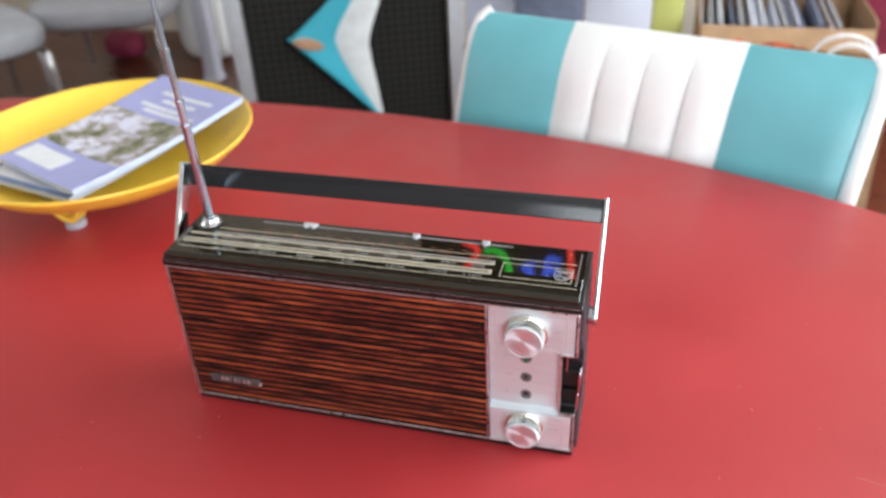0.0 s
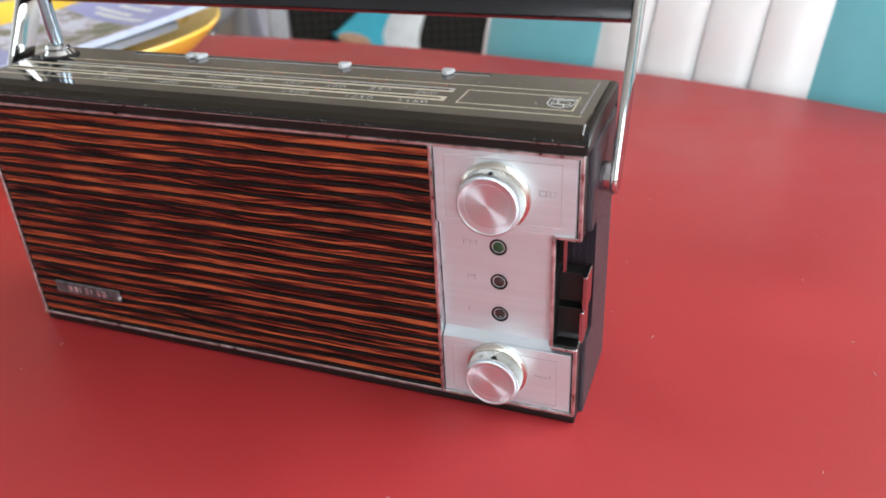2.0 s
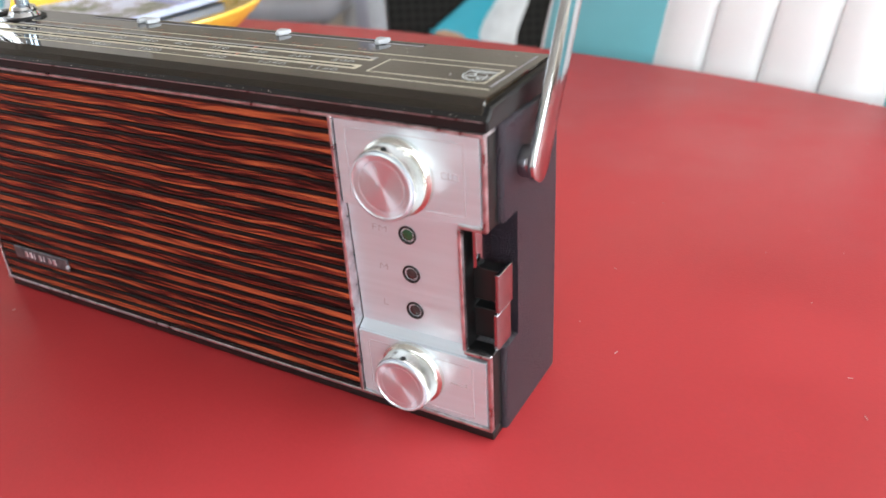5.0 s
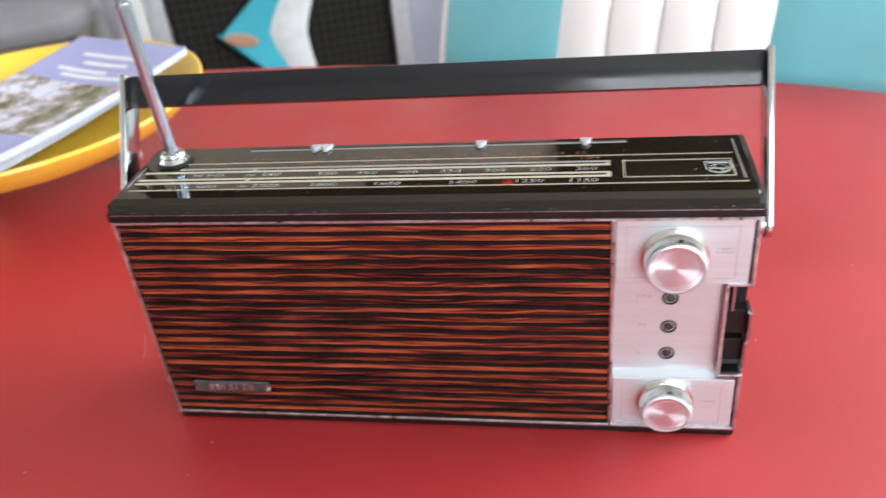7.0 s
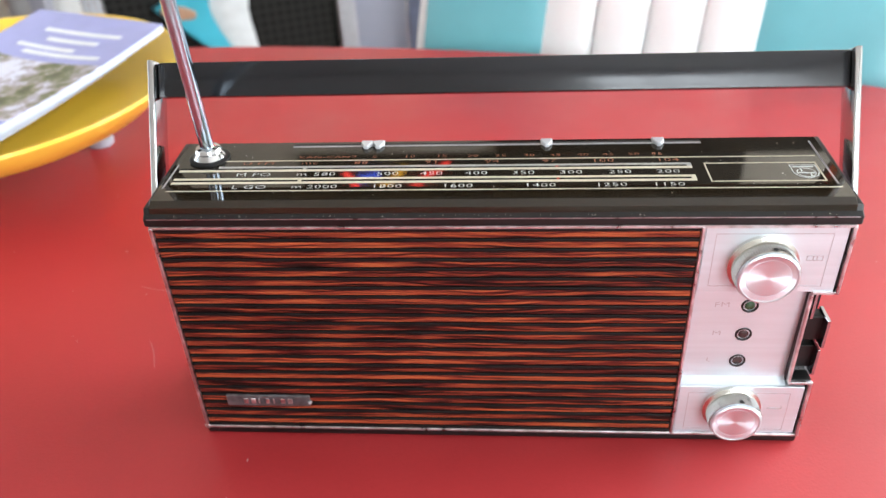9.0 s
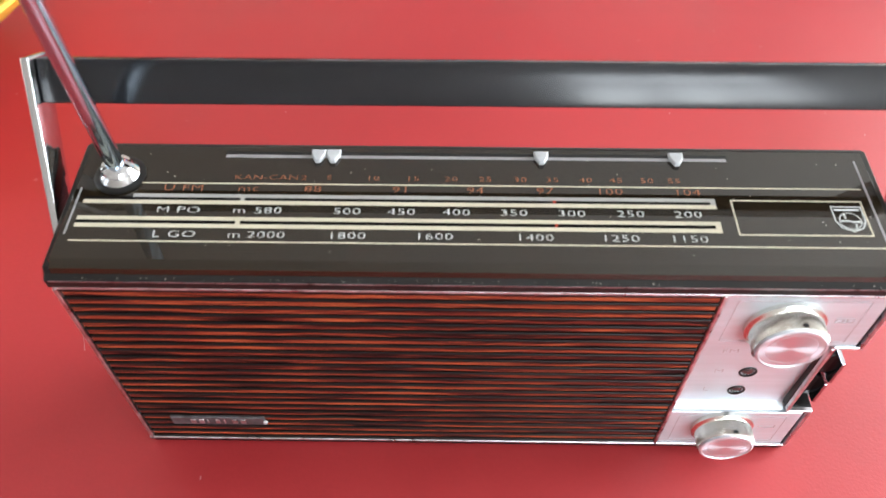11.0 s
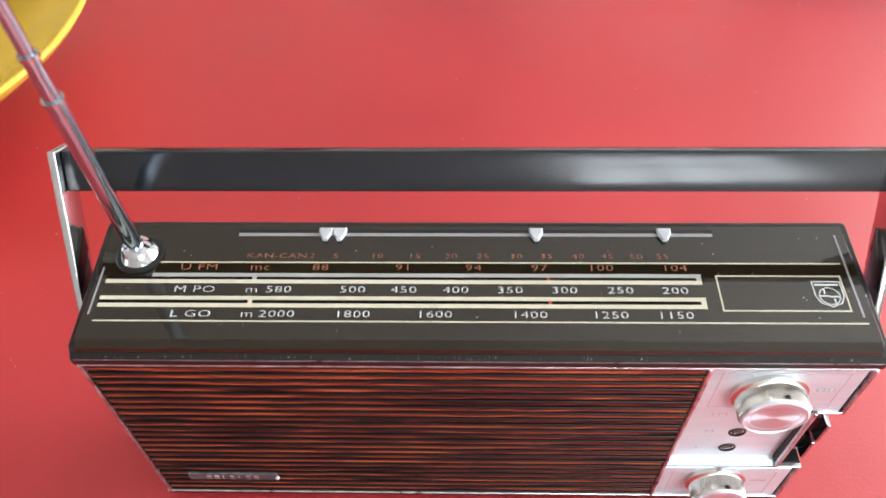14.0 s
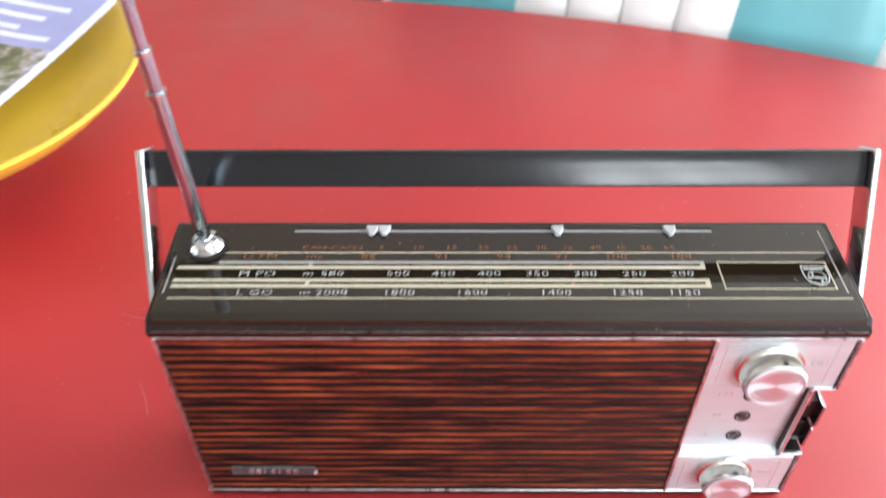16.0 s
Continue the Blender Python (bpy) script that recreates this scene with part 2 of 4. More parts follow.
def prism(outline, y0, y1, axis="y", bevel=0.0, seg=2, bm=None):
    """An outline of (a, b) pairs pushed along an axis: 'y' takes (x, z), 'x' takes (y, z), 'z' takes (x, y)."""
    bm = bm or bmesh.new()
    put = {"y": lambda a, b, c: (a, c, b), "x": lambda a, b, c: (c, a, b), "z": lambda a, b, c: (a, b, c)}[axis]
    lo = [bm.verts.new(put(a, b, y0)) for a, b in outline]
    hi = [bm.verts.new(put(a, b, y1)) for a, b in outline]
    n = len(outline)
    faces = [bm.faces.new(lo[::-1]), bm.faces.new(hi)]
    faces += [bm.faces.new((lo[i], lo[(i + 1) % n], hi[(i + 1) % n], hi[i])) for i in range(n)]
    bmesh.ops.recalc_face_normals(bm, faces=faces)
    if bevel:
        rim = [e for f in faces[:2] for e in f.edges]
        bmesh.ops.bevel(bm, geom=rim, offset=bevel, segments=seg, affect="EDGES", profile=0.5)
    return bm


def lathe(profile, axis, centre, n=48, teeth=None, bm=None):
    """Turns (radius, height) pairs round an axis through centre; teeth=(first, last, depth) knurls those rings."""
    bm = bm or bmesh.new()
    rings = []
    for k, (r, h) in enumerate(profile):
        ring = []
        for i in range(n):
            a = 2 * math.pi * i / n
            rr = r - (teeth[2] if teeth and teeth[0] <= k <= teeth[1] and i % 2 else 0)
            c, s = rr * math.cos(a), rr * math.sin(a)
            v = {"z": (c, s, h), "y": (c, h, s), "x": (h, c, s)}[axis]
            ring.append(bm.verts.new(Vector(centre) + Vector(v)))
        rings.append(ring)
    faces = []
    for a, b in zip(rings, rings[1:]):
        faces += [bm.faces.new((a[i], a[(i + 1) % n], b[(i + 1) % n], b[i])) for i in range(n)]
    faces += [bm.faces.new(rings[0][::-1]), bm.faces.new(rings[-1])]
    bmesh.ops.recalc_face_normals(bm, faces=faces)
    return bm


def tube(points, radius, sides=12, bm=None):
    """A round bar along points; radius may be one number or one for each point."""
    bm = bm or bmesh.new()
    pts = [Vector(p) for p in points]
    rs = [float(r) for r in radius] if isinstance(radius, (list, tuple)) else [radius] * len(pts)
    rings, side = [], None
    for i, p in enumerate(pts):
        way = (pts[min(i + 1, len(pts) - 1)] - pts[max(i - 1, 0)]).normalized()
        side = way.orthogonal() if side is None else (side - way * side.dot(way))
        side.normalize()
        up = way.cross(side)
        rings.append([bm.verts.new(p + rs[i] * (math.cos(2 * math.pi * k / sides) * side + math.sin(2 * math.pi * k / sides) * up)) for k in range(sides)])
    faces = []
    for a, b in zip(rings, rings[1:]):
        faces += [bm.faces.new((a[k], a[(k + 1) % sides], b[(k + 1) % sides], b[k])) for k in range(sides)]
    faces += [bm.faces.new(rings[0][::-1]), bm.faces.new(rings[-1])]
    bmesh.ops.recalc_face_normals(bm, faces=faces)
    return bm


def arc(points, n=8):
    """A smooth line through points."""
    out = []
    for i in range(len(points) - 1):
        p0, p1, p2, p3 = (Vector(points[max(0, min(len(points) - 1, i + k))]) for k in (-1, 0, 1, 2))
        for k in range(n):
            t = k / n
            out.append(0.5 * ((2 * p1) + (p2 - p0) * t + (2 * p0 - 5 * p1 + 4 * p2 - p3) * t * t + (3 * p1 - p0 - 3 * p2 + p3) * t ** 3))
    return [tuple(p) for p in out] + [points[-1]]


BASE = {}


def thing(name, base, label, category, group=""):
    ob = new(name)
    ob.empty_display_size = 0.02
    ob.location = base
    BASE[ob] = Vector(base)
    return tagged(ob, label, category, group)


def root(ob):
    while ob.parent:
        ob = ob.parent
    return ob


def part(name, bm, mat, parent, label="", smooth=True):
    """Links a bmesh, built in world places, as one mesh under a thing or a part."""
    me = bpy.data.meshes.new(name)
    bmesh.ops.translate(bm, verts=bm.verts, vec=-BASE[root(parent)])
    bm.to_mesh(me)
    bm.free()
    me.materials.append(mat)
    if smooth:
        me.shade_smooth()
        me.set_sharp_from_angle(angle=radians(35))
    ob = new(name, me)
    ob.parent = parent
    return tagged(ob, label) if label else ob


def single(name, bm, mat, label, category, kind="", base=(0, 0, 0)):
    me = bpy.data.meshes.new(name)
    bmesh.ops.translate(bm, verts=bm.verts, vec=-Vector(base))
    bm.to_mesh(me)
    bm.free()
    me.materials.append(mat)
    me.shade_smooth()
    me.set_sharp_from_angle(angle=radians(35))
    ob = new(name, me)
    ob.location = base
    return tagged(ob, label, category, kind=kind)


def shape_text(text, size, wide=1.3):
    """Flat lettering in the built-in font, centred on its middle, as a bmesh in x and y."""
    cu = bpy.data.curves.new("lettering", "FONT")
    cu.body, cu.size, cu.align_x, cu.align_y = text, size, "CENTER", "CENTER"
    cu.resolution_u = 2
    cu.offset = -size * 0.017
    cu.space_character = 1.05
    ob = bpy.data.objects.new("lettering", cu)
    scene.collection.objects.link(ob)
    me = bpy.data.meshes.new_from_object(ob)
    bpy.data.objects.remove(ob)
    bm = bmesh.new()
    bm.from_mesh(me)
    bpy.data.meshes.remove(me)
    bmesh.ops.scale(bm, vec=(wide, 1, 1), verts=bm.verts)
    return bm


# ---- room ----
R = ROOM
single("floor", boxed(R["x0"], R["x1"], R["y0"], R["y1"], -0.1, 0), FLOOR, "dark red-brown stained wooden board floor", "floor", "structure")
single("ceiling", boxed(R["x0"] - 0.15, R["x1"] + 0.15, R["y0"] - 0.15, R["y1"] + 0.15, R["top"], R["top"] + 0.1), CEIL, "plain white painted room ceiling", "ceiling", "structure")


def wall_with_hole(name, axis, at, thick, a0, a1, holes, label, mat=None):
    """A wall across axis 'x' or 'y' with window openings (a0, a1, z0, z1) that go through it."""
    bm = bmesh.new()

    def slab(p, q, z0, z1):
        if q - p > 1e-4 and z1 - z0 > 1e-4:
            if axis == "x":
                box(bm, at, at + thick, p, q, z0, z1)
            else:
                box(bm, p, q, at, at + thick, z0, z1)
    last = a0
    for h0, h1, z0, z1 in holes:
        slab(last, h0, -0.1, R["top"])
        slab(h0, h1, -0.1, z0)
        slab(h0, h1, z1, R["top"])
        last = h1
    slab(last, a1, -0.1, R["top"])
    single(name, bm, mat or WALL, label, "wall", "structure")


wall_with_hole("wall_east", "x", R["x1"], 0.15, R["y0"], R["y1"], [(-0.25, 2.65, 0.8, 2.7)], "white plastered wall with a wide window opening")
# the west opening is made up, only to let the added fill in
wall_with_hole("wall_west", "x", R["x0"] - 0.15, 0.15, R["y0"], R["y1"], [(-1.6, 0.6, 0.8, 2.7)], "white plastered wall with a window opening")
wall_with_hole("wall_south", "y", R["y0"] - 0.15, 0.15, R["x0"] - 0.15, R["x1"] + 0.15, [(0.75, 2.5, 0.8, 2.7)], "white plastered wall with a window opening")
wall_with_hole("wall_north", "y", R["y1"], 0.15, R["x0"] - 0.15, R["x1"] + 0.15, [], "cream painted plaster end wall", CREAM_WALL)

# unseen frames, added to put dark bars into the reflections of the openings
FRAME = material("dark_window_frame", (0.10, 0.06, 0.035), 0.5, noise_scale=12, amount=0.2)


def window(name, axis, at, a0, a1, z0, z1):
    """A wooden window in an opening: outer frame, two mullions, a transom and a sill."""
    mid = (a0 + a1) / 2
    base = (at, mid, z0) if axis == "x" else (mid, at, z0)
    win = thing(name, base, "unseen dark wooden window in a white wall opening", "window")
    tagged(win, kind="structure")
    w, d = 0.06, 0.05

    def bar(nm, p, q, b, c, deep=d):
        dims = (at - deep / 2, at + deep / 2, p, q, b, c) if axis == "x" else (p, q, at - deep / 2, at + deep / 2, b, c)
        part(nm, boxed(*dims, bevel=0.004), FRAME, win)
    bar("window_frame", a0, a0 + w, z0, z1)
    bar("window_frame", a1 - w, a1, z0, z1)
    bar("window_frame", a0 + w, a1 - w, z1 - w, z1)
    bar("window_sill", a0, a1, z0 - 0.03, z0, 0.12)
    for k in (1, 2):
        c = a0 + (a1 - a0) * k / 3
        bar("mullion", c - 0.035, c + 0.035, z0, z1 - w)
    for k in range(3):
        p, q = a0 + (a1 - a0) * k / 3 + 0.036, a0 + (a1 - a0) * (k + 1) / 3 - 0.036
        bar("transom", max(p, a0 + w), min(q, a1 - w), z0 + 1.05, z0 + 1.11)


window("window_1", "x", R["x1"] + 0.04, -0.25, 2.65, 0.8, 2.7)
window("window_2", "y", R["y0"] - 0.04, 0.75, 2.5, 0.8, 2.7)
# made-up window in front of the west fill
window("added_window_west", "x", R["x0"] - 0.04, -1.6, 0.6, 0.8, 2.7)

# ---- table ----
table = thing("dining_table", (-0.2, -0.05, 0), "oval dining table with a red linoleum top", "table")
oval = [(-0.2 + 1.03 * math.cos(2 * math.pi * i / 128), -0.05 + 0.58 * math.sin(2 * math.pi * i / 128)) for i in range(128)]
part("tabletop", prism(oval, TABLE - 0.03, TABLE, "z", bevel=0.003), RED, table)
for sx in (-0.62, 0.22):
    part("pedestal", lathe([(0.20, 0), (0.20, 0.012), (0.06, 0.05), (0.035, 0.12), (0.035, 0.66), (0.09, 0.72)], "z", (sx, -0.05, 0), 32), CHROME, table, "chrome trumpet-shaped pedestal")

# ---- radio ----
W, FZ0, FZ1 = 0.27, 0.7545, 0.866
radio = thing("portable_radio", (0.135, 0.027, TABLE), "vintage portable radio, wood-look slatted grille, standing on the red table", "radio")


def case_mesh():
    """A rounded box with the push-button recess cut out of its right front edge."""
    obs = []
    for bm in (boxed(-0.0015, W + 0.0020, 0.0062, 0.0510, TABLE + 0.0006, 0.8668, 0.0016, 3), prism([(0.2590, -0.01), (0.30, -0.01), (0.30, 0.0135), (0.2590, 0.0180)], 0.7868, 0.8345, "z")):
        me = bpy.data.meshes.new("shell")
        bm.to_mesh(me)
        bm.free()
        obs.append(new("shell", me))
    cut = obs[0].modifiers.new("recess", "BOOLEAN")
    cut.object, cut.operation, cut.solver = obs[1], "DIFFERENCE", "EXACT"
    me = bpy.data.meshes.new_from_object(obs[0].evaluated_get(bpy.context.evaluated_depsgraph_get()))
    for ob in obs:
        bpy.data.objects.remove(ob)
    bm = bmesh.new()
    bm.from_mesh(me)
    return bm


part("case", case_mesh(), CASE, radio, "grained black plastic case")
part("base_strip", boxed(0.0, W, -0.0005, 0.0075, TABLE + 0.0003, FZ0, 0.0008), GLOSS, radio, "smooth black strip under the front")
for fx in (0.02, 0.25):
    for fy in (0.012, 0.045):
        part("foot", lathe([(0.004, TABLE), (0.004, TABLE + 0.002)], "z", (fx, fy, 0), 16), DARK, radio)

grille = part("grille_board", boxed(0.001, 0.2145, 0.0, 0.0065, FZ0 + 0.001, FZ1 - 0.001), GRILLE, radio, "black board behind the wooden slats")
SLATS = 23
pitch = (FZ1 - FZ0 - 0.004) / SLATS
first = None
for i in range(SLATS):
    z = FZ0 + 0.002 + pitch * (i + 0.5)
    if first is None:
        first = part("slat", boxed(0.0016, 0.2136, -0.00045, 0.0002, z - 0.00140, z + 0.00140, 0.0002, 1), VENEER, grille)
    else:
        ob = first.copy()
        scene.collection.objects.link(ob)
        ob.location.z += pitch * i

first = None
for i in range(SLATS + 1):
    z = FZ0 + 0.002 + pitch * i
    if first is None:
        first = part("rib", boxed(0.0014, 0.2138, -0.00110, 0.0001, z - 0.00075, z + 0.00075, 0.0003, 1), RIB, grille, "black rib between the slats")
    else:
        ob = first.copy()
        scene.collection.objects.link(ob)
        ob.location.z += pitch * i

# aluminium frame round the front, stepping in at the push buttons
FR = 0.0014


def bar_between(name, a, b, parent, mat, y0=-0.0016, y1=0.0066, w=FR, label=""):
    (x0, z0), (x1, z1) = a, b
    bm = boxed(min(x0, x1) - w / 2, max(x0, x1) + w / 2, y0, y1, min(z0, z1) - w / 2, max(z0, z1) + w / 2, 0.0003, 1)
    return part(name, bm, mat, parent, label)


rim = part("front_frame", boxed(0.0, W, -0.0012, 0.0066, FZ1 - FR, FZ1, 0.0003, 1), TRIM, radio, "thin worn aluminium frame")
for a, b in (((FR / 2, FZ0), (FR / 2, FZ1 - FR)), ((0.0, FZ0 + FR / 2), (W - 0.001, FZ0 + FR / 2)), ((0.2145, FZ0 + FR), (0.2145, FZ1 - FR)),
             ((W - FR / 2, FZ0 + FR), (W - FR / 2, 0.7865)), ((W - FR / 2, 0.8345), (W - FR / 2, FZ1 - FR)), ((0.2605, 0.7865), (W - FR, 0.7865)),
             ((0.2605, 0.8345), (W - FR, 0.8345)), ((0.2600, 0.788), (0.2600, 0.833))):
    if min(a[0], b[0]) > 0.25:
        bar_between("frame_bar", a, b, rim, TRIM, y1=0.0004)
        bar_between("frame_side", a, b, rim, GLOSS, y0=0.0004)
    else:
        bar_between("frame_bar", a, b, rim, TRIM)

# control panel: two flat ends, the middle sinks back towards a ledge
panel = part("control_panel", boxed(0.2155, W - 0.0022, -0.0006, 0.004, 0.8345, FZ1 - FR, 0.0003, 1), ALU, radio, "brushed aluminium control panel")
part("panel_foot", boxed(0.2155, W - 0.0022, -0.0006, 0.004, FZ0 + FR, 0.7835, 0.0003, 1), ALU, panel)
part("panel_middle", prism([(0.0020, 0.8345), (0.0036, 0.7865), (0.0036, 0.786), (0.0006, 0.7835), (0.0066, 0.7835), (0.0066, 0.8345)], 0.2155, 0.2597, "x"), ALU, panel, "sunken aluminium middle of the panel")
# near-black strips put the shade between panel and frame into the colour
part("gap_shade_strip", boxed(W - 0.0022, W - 0.0012, 0.0003, 0.004, FZ0 + FR, 0.7858), DARK, panel)
part("gap_shade_strip", boxed(W - 0.0022, W - 0.0012, 0.0003, 0.004, 0.8352, FZ1 - FR), DARK, panel)
for z0, z1 in ((0.8375, 0.862), (0.758, 0.780)):
    for n, (a, b, c, d) in enumerate(((0.2195, 0.2625, z0, z0 + 0.0002), (0.2195, 0.2625, z1 - 0.0002, z1), (0.2195, 0.2197, z0, z1), (0.2623, 0.2625, z0, z1))):
        part("engraved_line", boxed(a, b, -0.00075, -0.0004, c, d), FAINT_PRINT, panel)


def knob(z, r):
    x = 0.2385
    k = part("knob", lathe([(r + 0.0012, -0.0006), (r + 0.0012, -0.0022), (r + 0.0002, -0.0028), (r, -0.0032), (r, -0.0088), (r - 0.0006, -0.0096)], "y", (x, 0, z), 156, (3, 4, 0.00055)), KNOBSIDE, radio, "knurled aluminium control knob")
    part("knob_face", lathe([(r - 0.0005, -0.0094), (r - 0.0007, -0.0105), (r - 0.0014, -0.0108), (r - 0.0018, -0.0104), (r * 0.70, -0.0102), (r * 0.69, -0.0100), (r * 0.68, -0.0102), (0.0004, -0.0100)], "y", (x, 0, z), 96), KNOBFACE, k, "spun aluminium knob face")
    part("pointer_mark", boxed(x + 0.0002, x + 0.0018, -0.0090, -0.0078, z + r - 0.0006, z + r + 0.0003, 0.0002, 1), DARK, k)


knob(0.8480, 0.0121)
knob(0.7715, 0.0112)
# signs beside the knobs
for x0, x1 in ((0.2545, 0.2570), (0.2570, 0.2584), (0.2584, 0.2606)):
    for a, b, c, d in ((x0, x1, 0.8497, 0.8499), (x0, x1, 0.8517, 0.8519), (x0, x0 + 0.0002, 0.8497, 0.8519), (x1 - 0.0002, x1, 0.8497, 0.8519)):
        part("tone_sign", boxed(a, b, -0.0008, -0.0004, c, d), FAINT_PRINT, panel)
part("volume_sign", prism([(0.2535, 0.7712), (0.2600, 0.7708), (0.2600, 0.7726), (0.2598, 0.7726), (0.2598, 0.7710), (0.2535, 0.7714)], -0.0008, -0.0004), GREY_PRINT, panel)


def mid_y(z):
    return 0.0020 + 0.0016 * (0.8345 - z) / 0.048


for z, txt, mat in ((0.8255, "FM", GREEN), (0.8102, "M", LENS), (0.7952, "L", LENS)):
    y = mid_y(z)
    lamp = part("indicator_lamp", lathe([(0.0034, y + 0.001), (0.0034, y - 0.0004), (0.0031, y - 0.0006), (0.0026, y - 0.0004), (0.0025, y + 0.0006)], "y", (0.2385, 0, z), 32), GLOSS, radio, "round band lamp in a black ring")
    part("lens", lathe([(0.0024, y + 0.0005), (0.0021, y - 0.0001), (0.0012, y - 0.0004), (0.0003, y - 0.0005)], "y", (0.2385, 0, z), 24), mat, lamp, "green lens" if txt == "FM" else "dark smoked lens")
    bm = shape_text(txt, 0.0034, 1.5)
    bmesh.ops.transform(bm, verts=bm.verts, matrix=Matrix.Translation((0.2275 - (0.001 if txt == "L" else 0), y - 0.0002, z + 0.0005)) @ Matrix.Rotation(radians(90 - 5), 4, "X"))
    part("band_letter", bm, FAINT_PRINT, panel, smooth=False)

# push buttons in the recess at the right end: black stems with chrome caps, the upper one pressed in
for z0, z1, out in ((0.8185, 0.8330, -0.0058), (0.8030, 0.8180, 0.0018), (0.7880, 0.8025, 0.0010)):
    xo = 0.2690 + out
    stem = boxed(0.2602, xo, 0.0062, 0.0120, z0 + 0.0014, z1 - 0.0014, 0.0003, 1)
    button = part("push_button", stem, GLOSS, radio, "band push button, black stem with a chrome cap")
    cap = prism([(xo - 0.0004, 0.0030), (xo - 0.0001, 0.0020), (xo + 0.0010, 0.0020), (xo + 0.0012, 0.0030), (xo + 0.0012, 0.0122), (xo - 0.0004, 0.0122)], z0 + 0.0003, z1 - 0.0003, "z", 0.0002, 1)
    part("cap", cap, BUTTON, button, "chrome cap")
# near-black sheet on the recess wall, its shade put into the colour
part("recess_shade_lining", boxed(0.2592, 0.2604, 0.004, 0.0168, 0.7870, 0.8342), DARK, radio)

# name plate, its lettering as plain marks
plate = part("name_plate", boxed(0.0135, 0.0520, -0.0020, -0.0006, 0.7695, 0.7760, 0.0004, 1), PLATE, radio, "small dark name plate with pale marks")
for i, (w, h) in enumerate(((2.2, 3.2), (2.2, 3.2), (0.7, 3.2), (1.8, 3.2), (0.7, 3.2), (2.2, 3.2), (2.2, 3.2))):
    x = 0.0215 + 0.0034 * i
    part("plate_mark", boxed(x, x + w * 0.001, -0.0024, -0.0018, 0.7712, 0.7712 + h * 0.001, 0.0003, 1), TRIM, plate)
part("plate_rivet", lathe([(0.0010, -0.0016), (0.0008, -0.0026), (0.0002, -0.0028)], "y", (0.0520, 0, 0.7722), 12), ALU, plate, "bright rivet")

# ---- dial cover on top ----
LIDTOP = 0.8755
part("lid_frame", prism([(-0.0015, 0.8665), (-0.0015, 0.8700), (0.0005, 0.8712), (0.0015, 0.8735), (0.0535, 0.8750), (0.0560, 0.8735), (0.0560, 0.8600), (0.0540, 0.8600), (0.0540, 0.8665)], -0.0012, W + 0.0012, "x", 0.0006, 1), GLOSS, radio, "smooth black top frame")
part("worn_edge", boxed(0.0005, W - 0.0005, -0.00165, -0.0012, 0.8696, 0.86985), TRIM, radio, "worn pale edge line")
cover = part("dial_cover", prism([(0.0003, 0.8706), (0.0008, 0.8735), (0.0033, LIDTOP), (0.0525, LIDTOP), (0.0530, 0.8735), (0.0530, 0.8706)], 0.0012, W - 0.0012, "x", 0.0004, 1), COVER, radio, "glossy clear cover over a black dial")
T0, T1 = LIDTOP - 0.0002, LIDTOP + 0.00012


def printed(name, x0, x1, y0, y1, mat):
    return part(name, boxed(x0, x1, y0, y1, T0, T1), mat, cover)


printed("dial_line", 0.0215, 0.2635, 0.0352, 0.0357, CREAM)
printed("dial_line", 0.0055, 0.2660, 0.0102, 0.0107, CREAM)
for y0, y1 in ((0.0262, 0.0306), (0.0161, 0.0207)):
    lo, hi = (y0, y0 + 0.0016), (y1 - 0.0016, y1)
    start = 0.0215 if y1 > 0.03 else 0.0055
    rail = CREAM if y1 < 0.03 else SILVER_PRINT
    printed("dial_bar", 0.0055, 0.2140, *lo, CREAM)
    printed("dial_bar", start, 0.2140, *hi, rail)
    printed("dial_bar", 0.0573, 0.0588, lo[1], hi[0], rail)
    printed("dial_bar", 0.2122, 0.2140, lo[1], hi[0], rail)
    printed("dial_slot", 0.0055, 0.0573, lo[1], hi[0], GRILLE)
    printed("dial_slot", 0.0588, 0.2122, lo[1], hi[0], GRILLE)
    part("needle", boxed(0.1606, 0.1614, lo[1], hi[0], T0, T1 + 0.0001), NEEDLE, cover, "small red tuning needle")
for a, b, c, d in ((0.2190, 0.2620, 0.0152, 0.0157), (0.2190, 0.2620, 0.0297, 0.0302), (0.2190, 0.2195, 0.0157, 0.0297), (0.2615, 0.2620, 0.0157, 0.0297)):
    printed("dial_box", a, b, c, d, CREAM)
printed("dial_edge", 0.2648, 0.2655, 0.0130, 0.0485, GREY_PRINT)
printed("dial_edge", 0.0030, 0.0036, 0.0130, 0.0330, GREY_PRINT)
# the slot is not cut: a flat near-black strip paints its shade
printed("slot_shade_strip", 0.0490, 0.2215, 0.0490, 0.0506, DARK)
printed("slider_rail", 0.0490, 0.2215, 0.0476, 0.0490, GREY_PRINT)

# shield emblem as plain shapes
shield = [(-0.0050, 0.0052), (0.0050, 0.0052), (0.0050, -0.0010), (0.0036, -0.0040), (0.0, -0.0056), (-0.0036, -0.0040), (-0.0050, -0.0010)]
inner = [(x * 0.92, y * 0.92) for x, y in shield]
bm = bmesh.new()
n = len(shield)
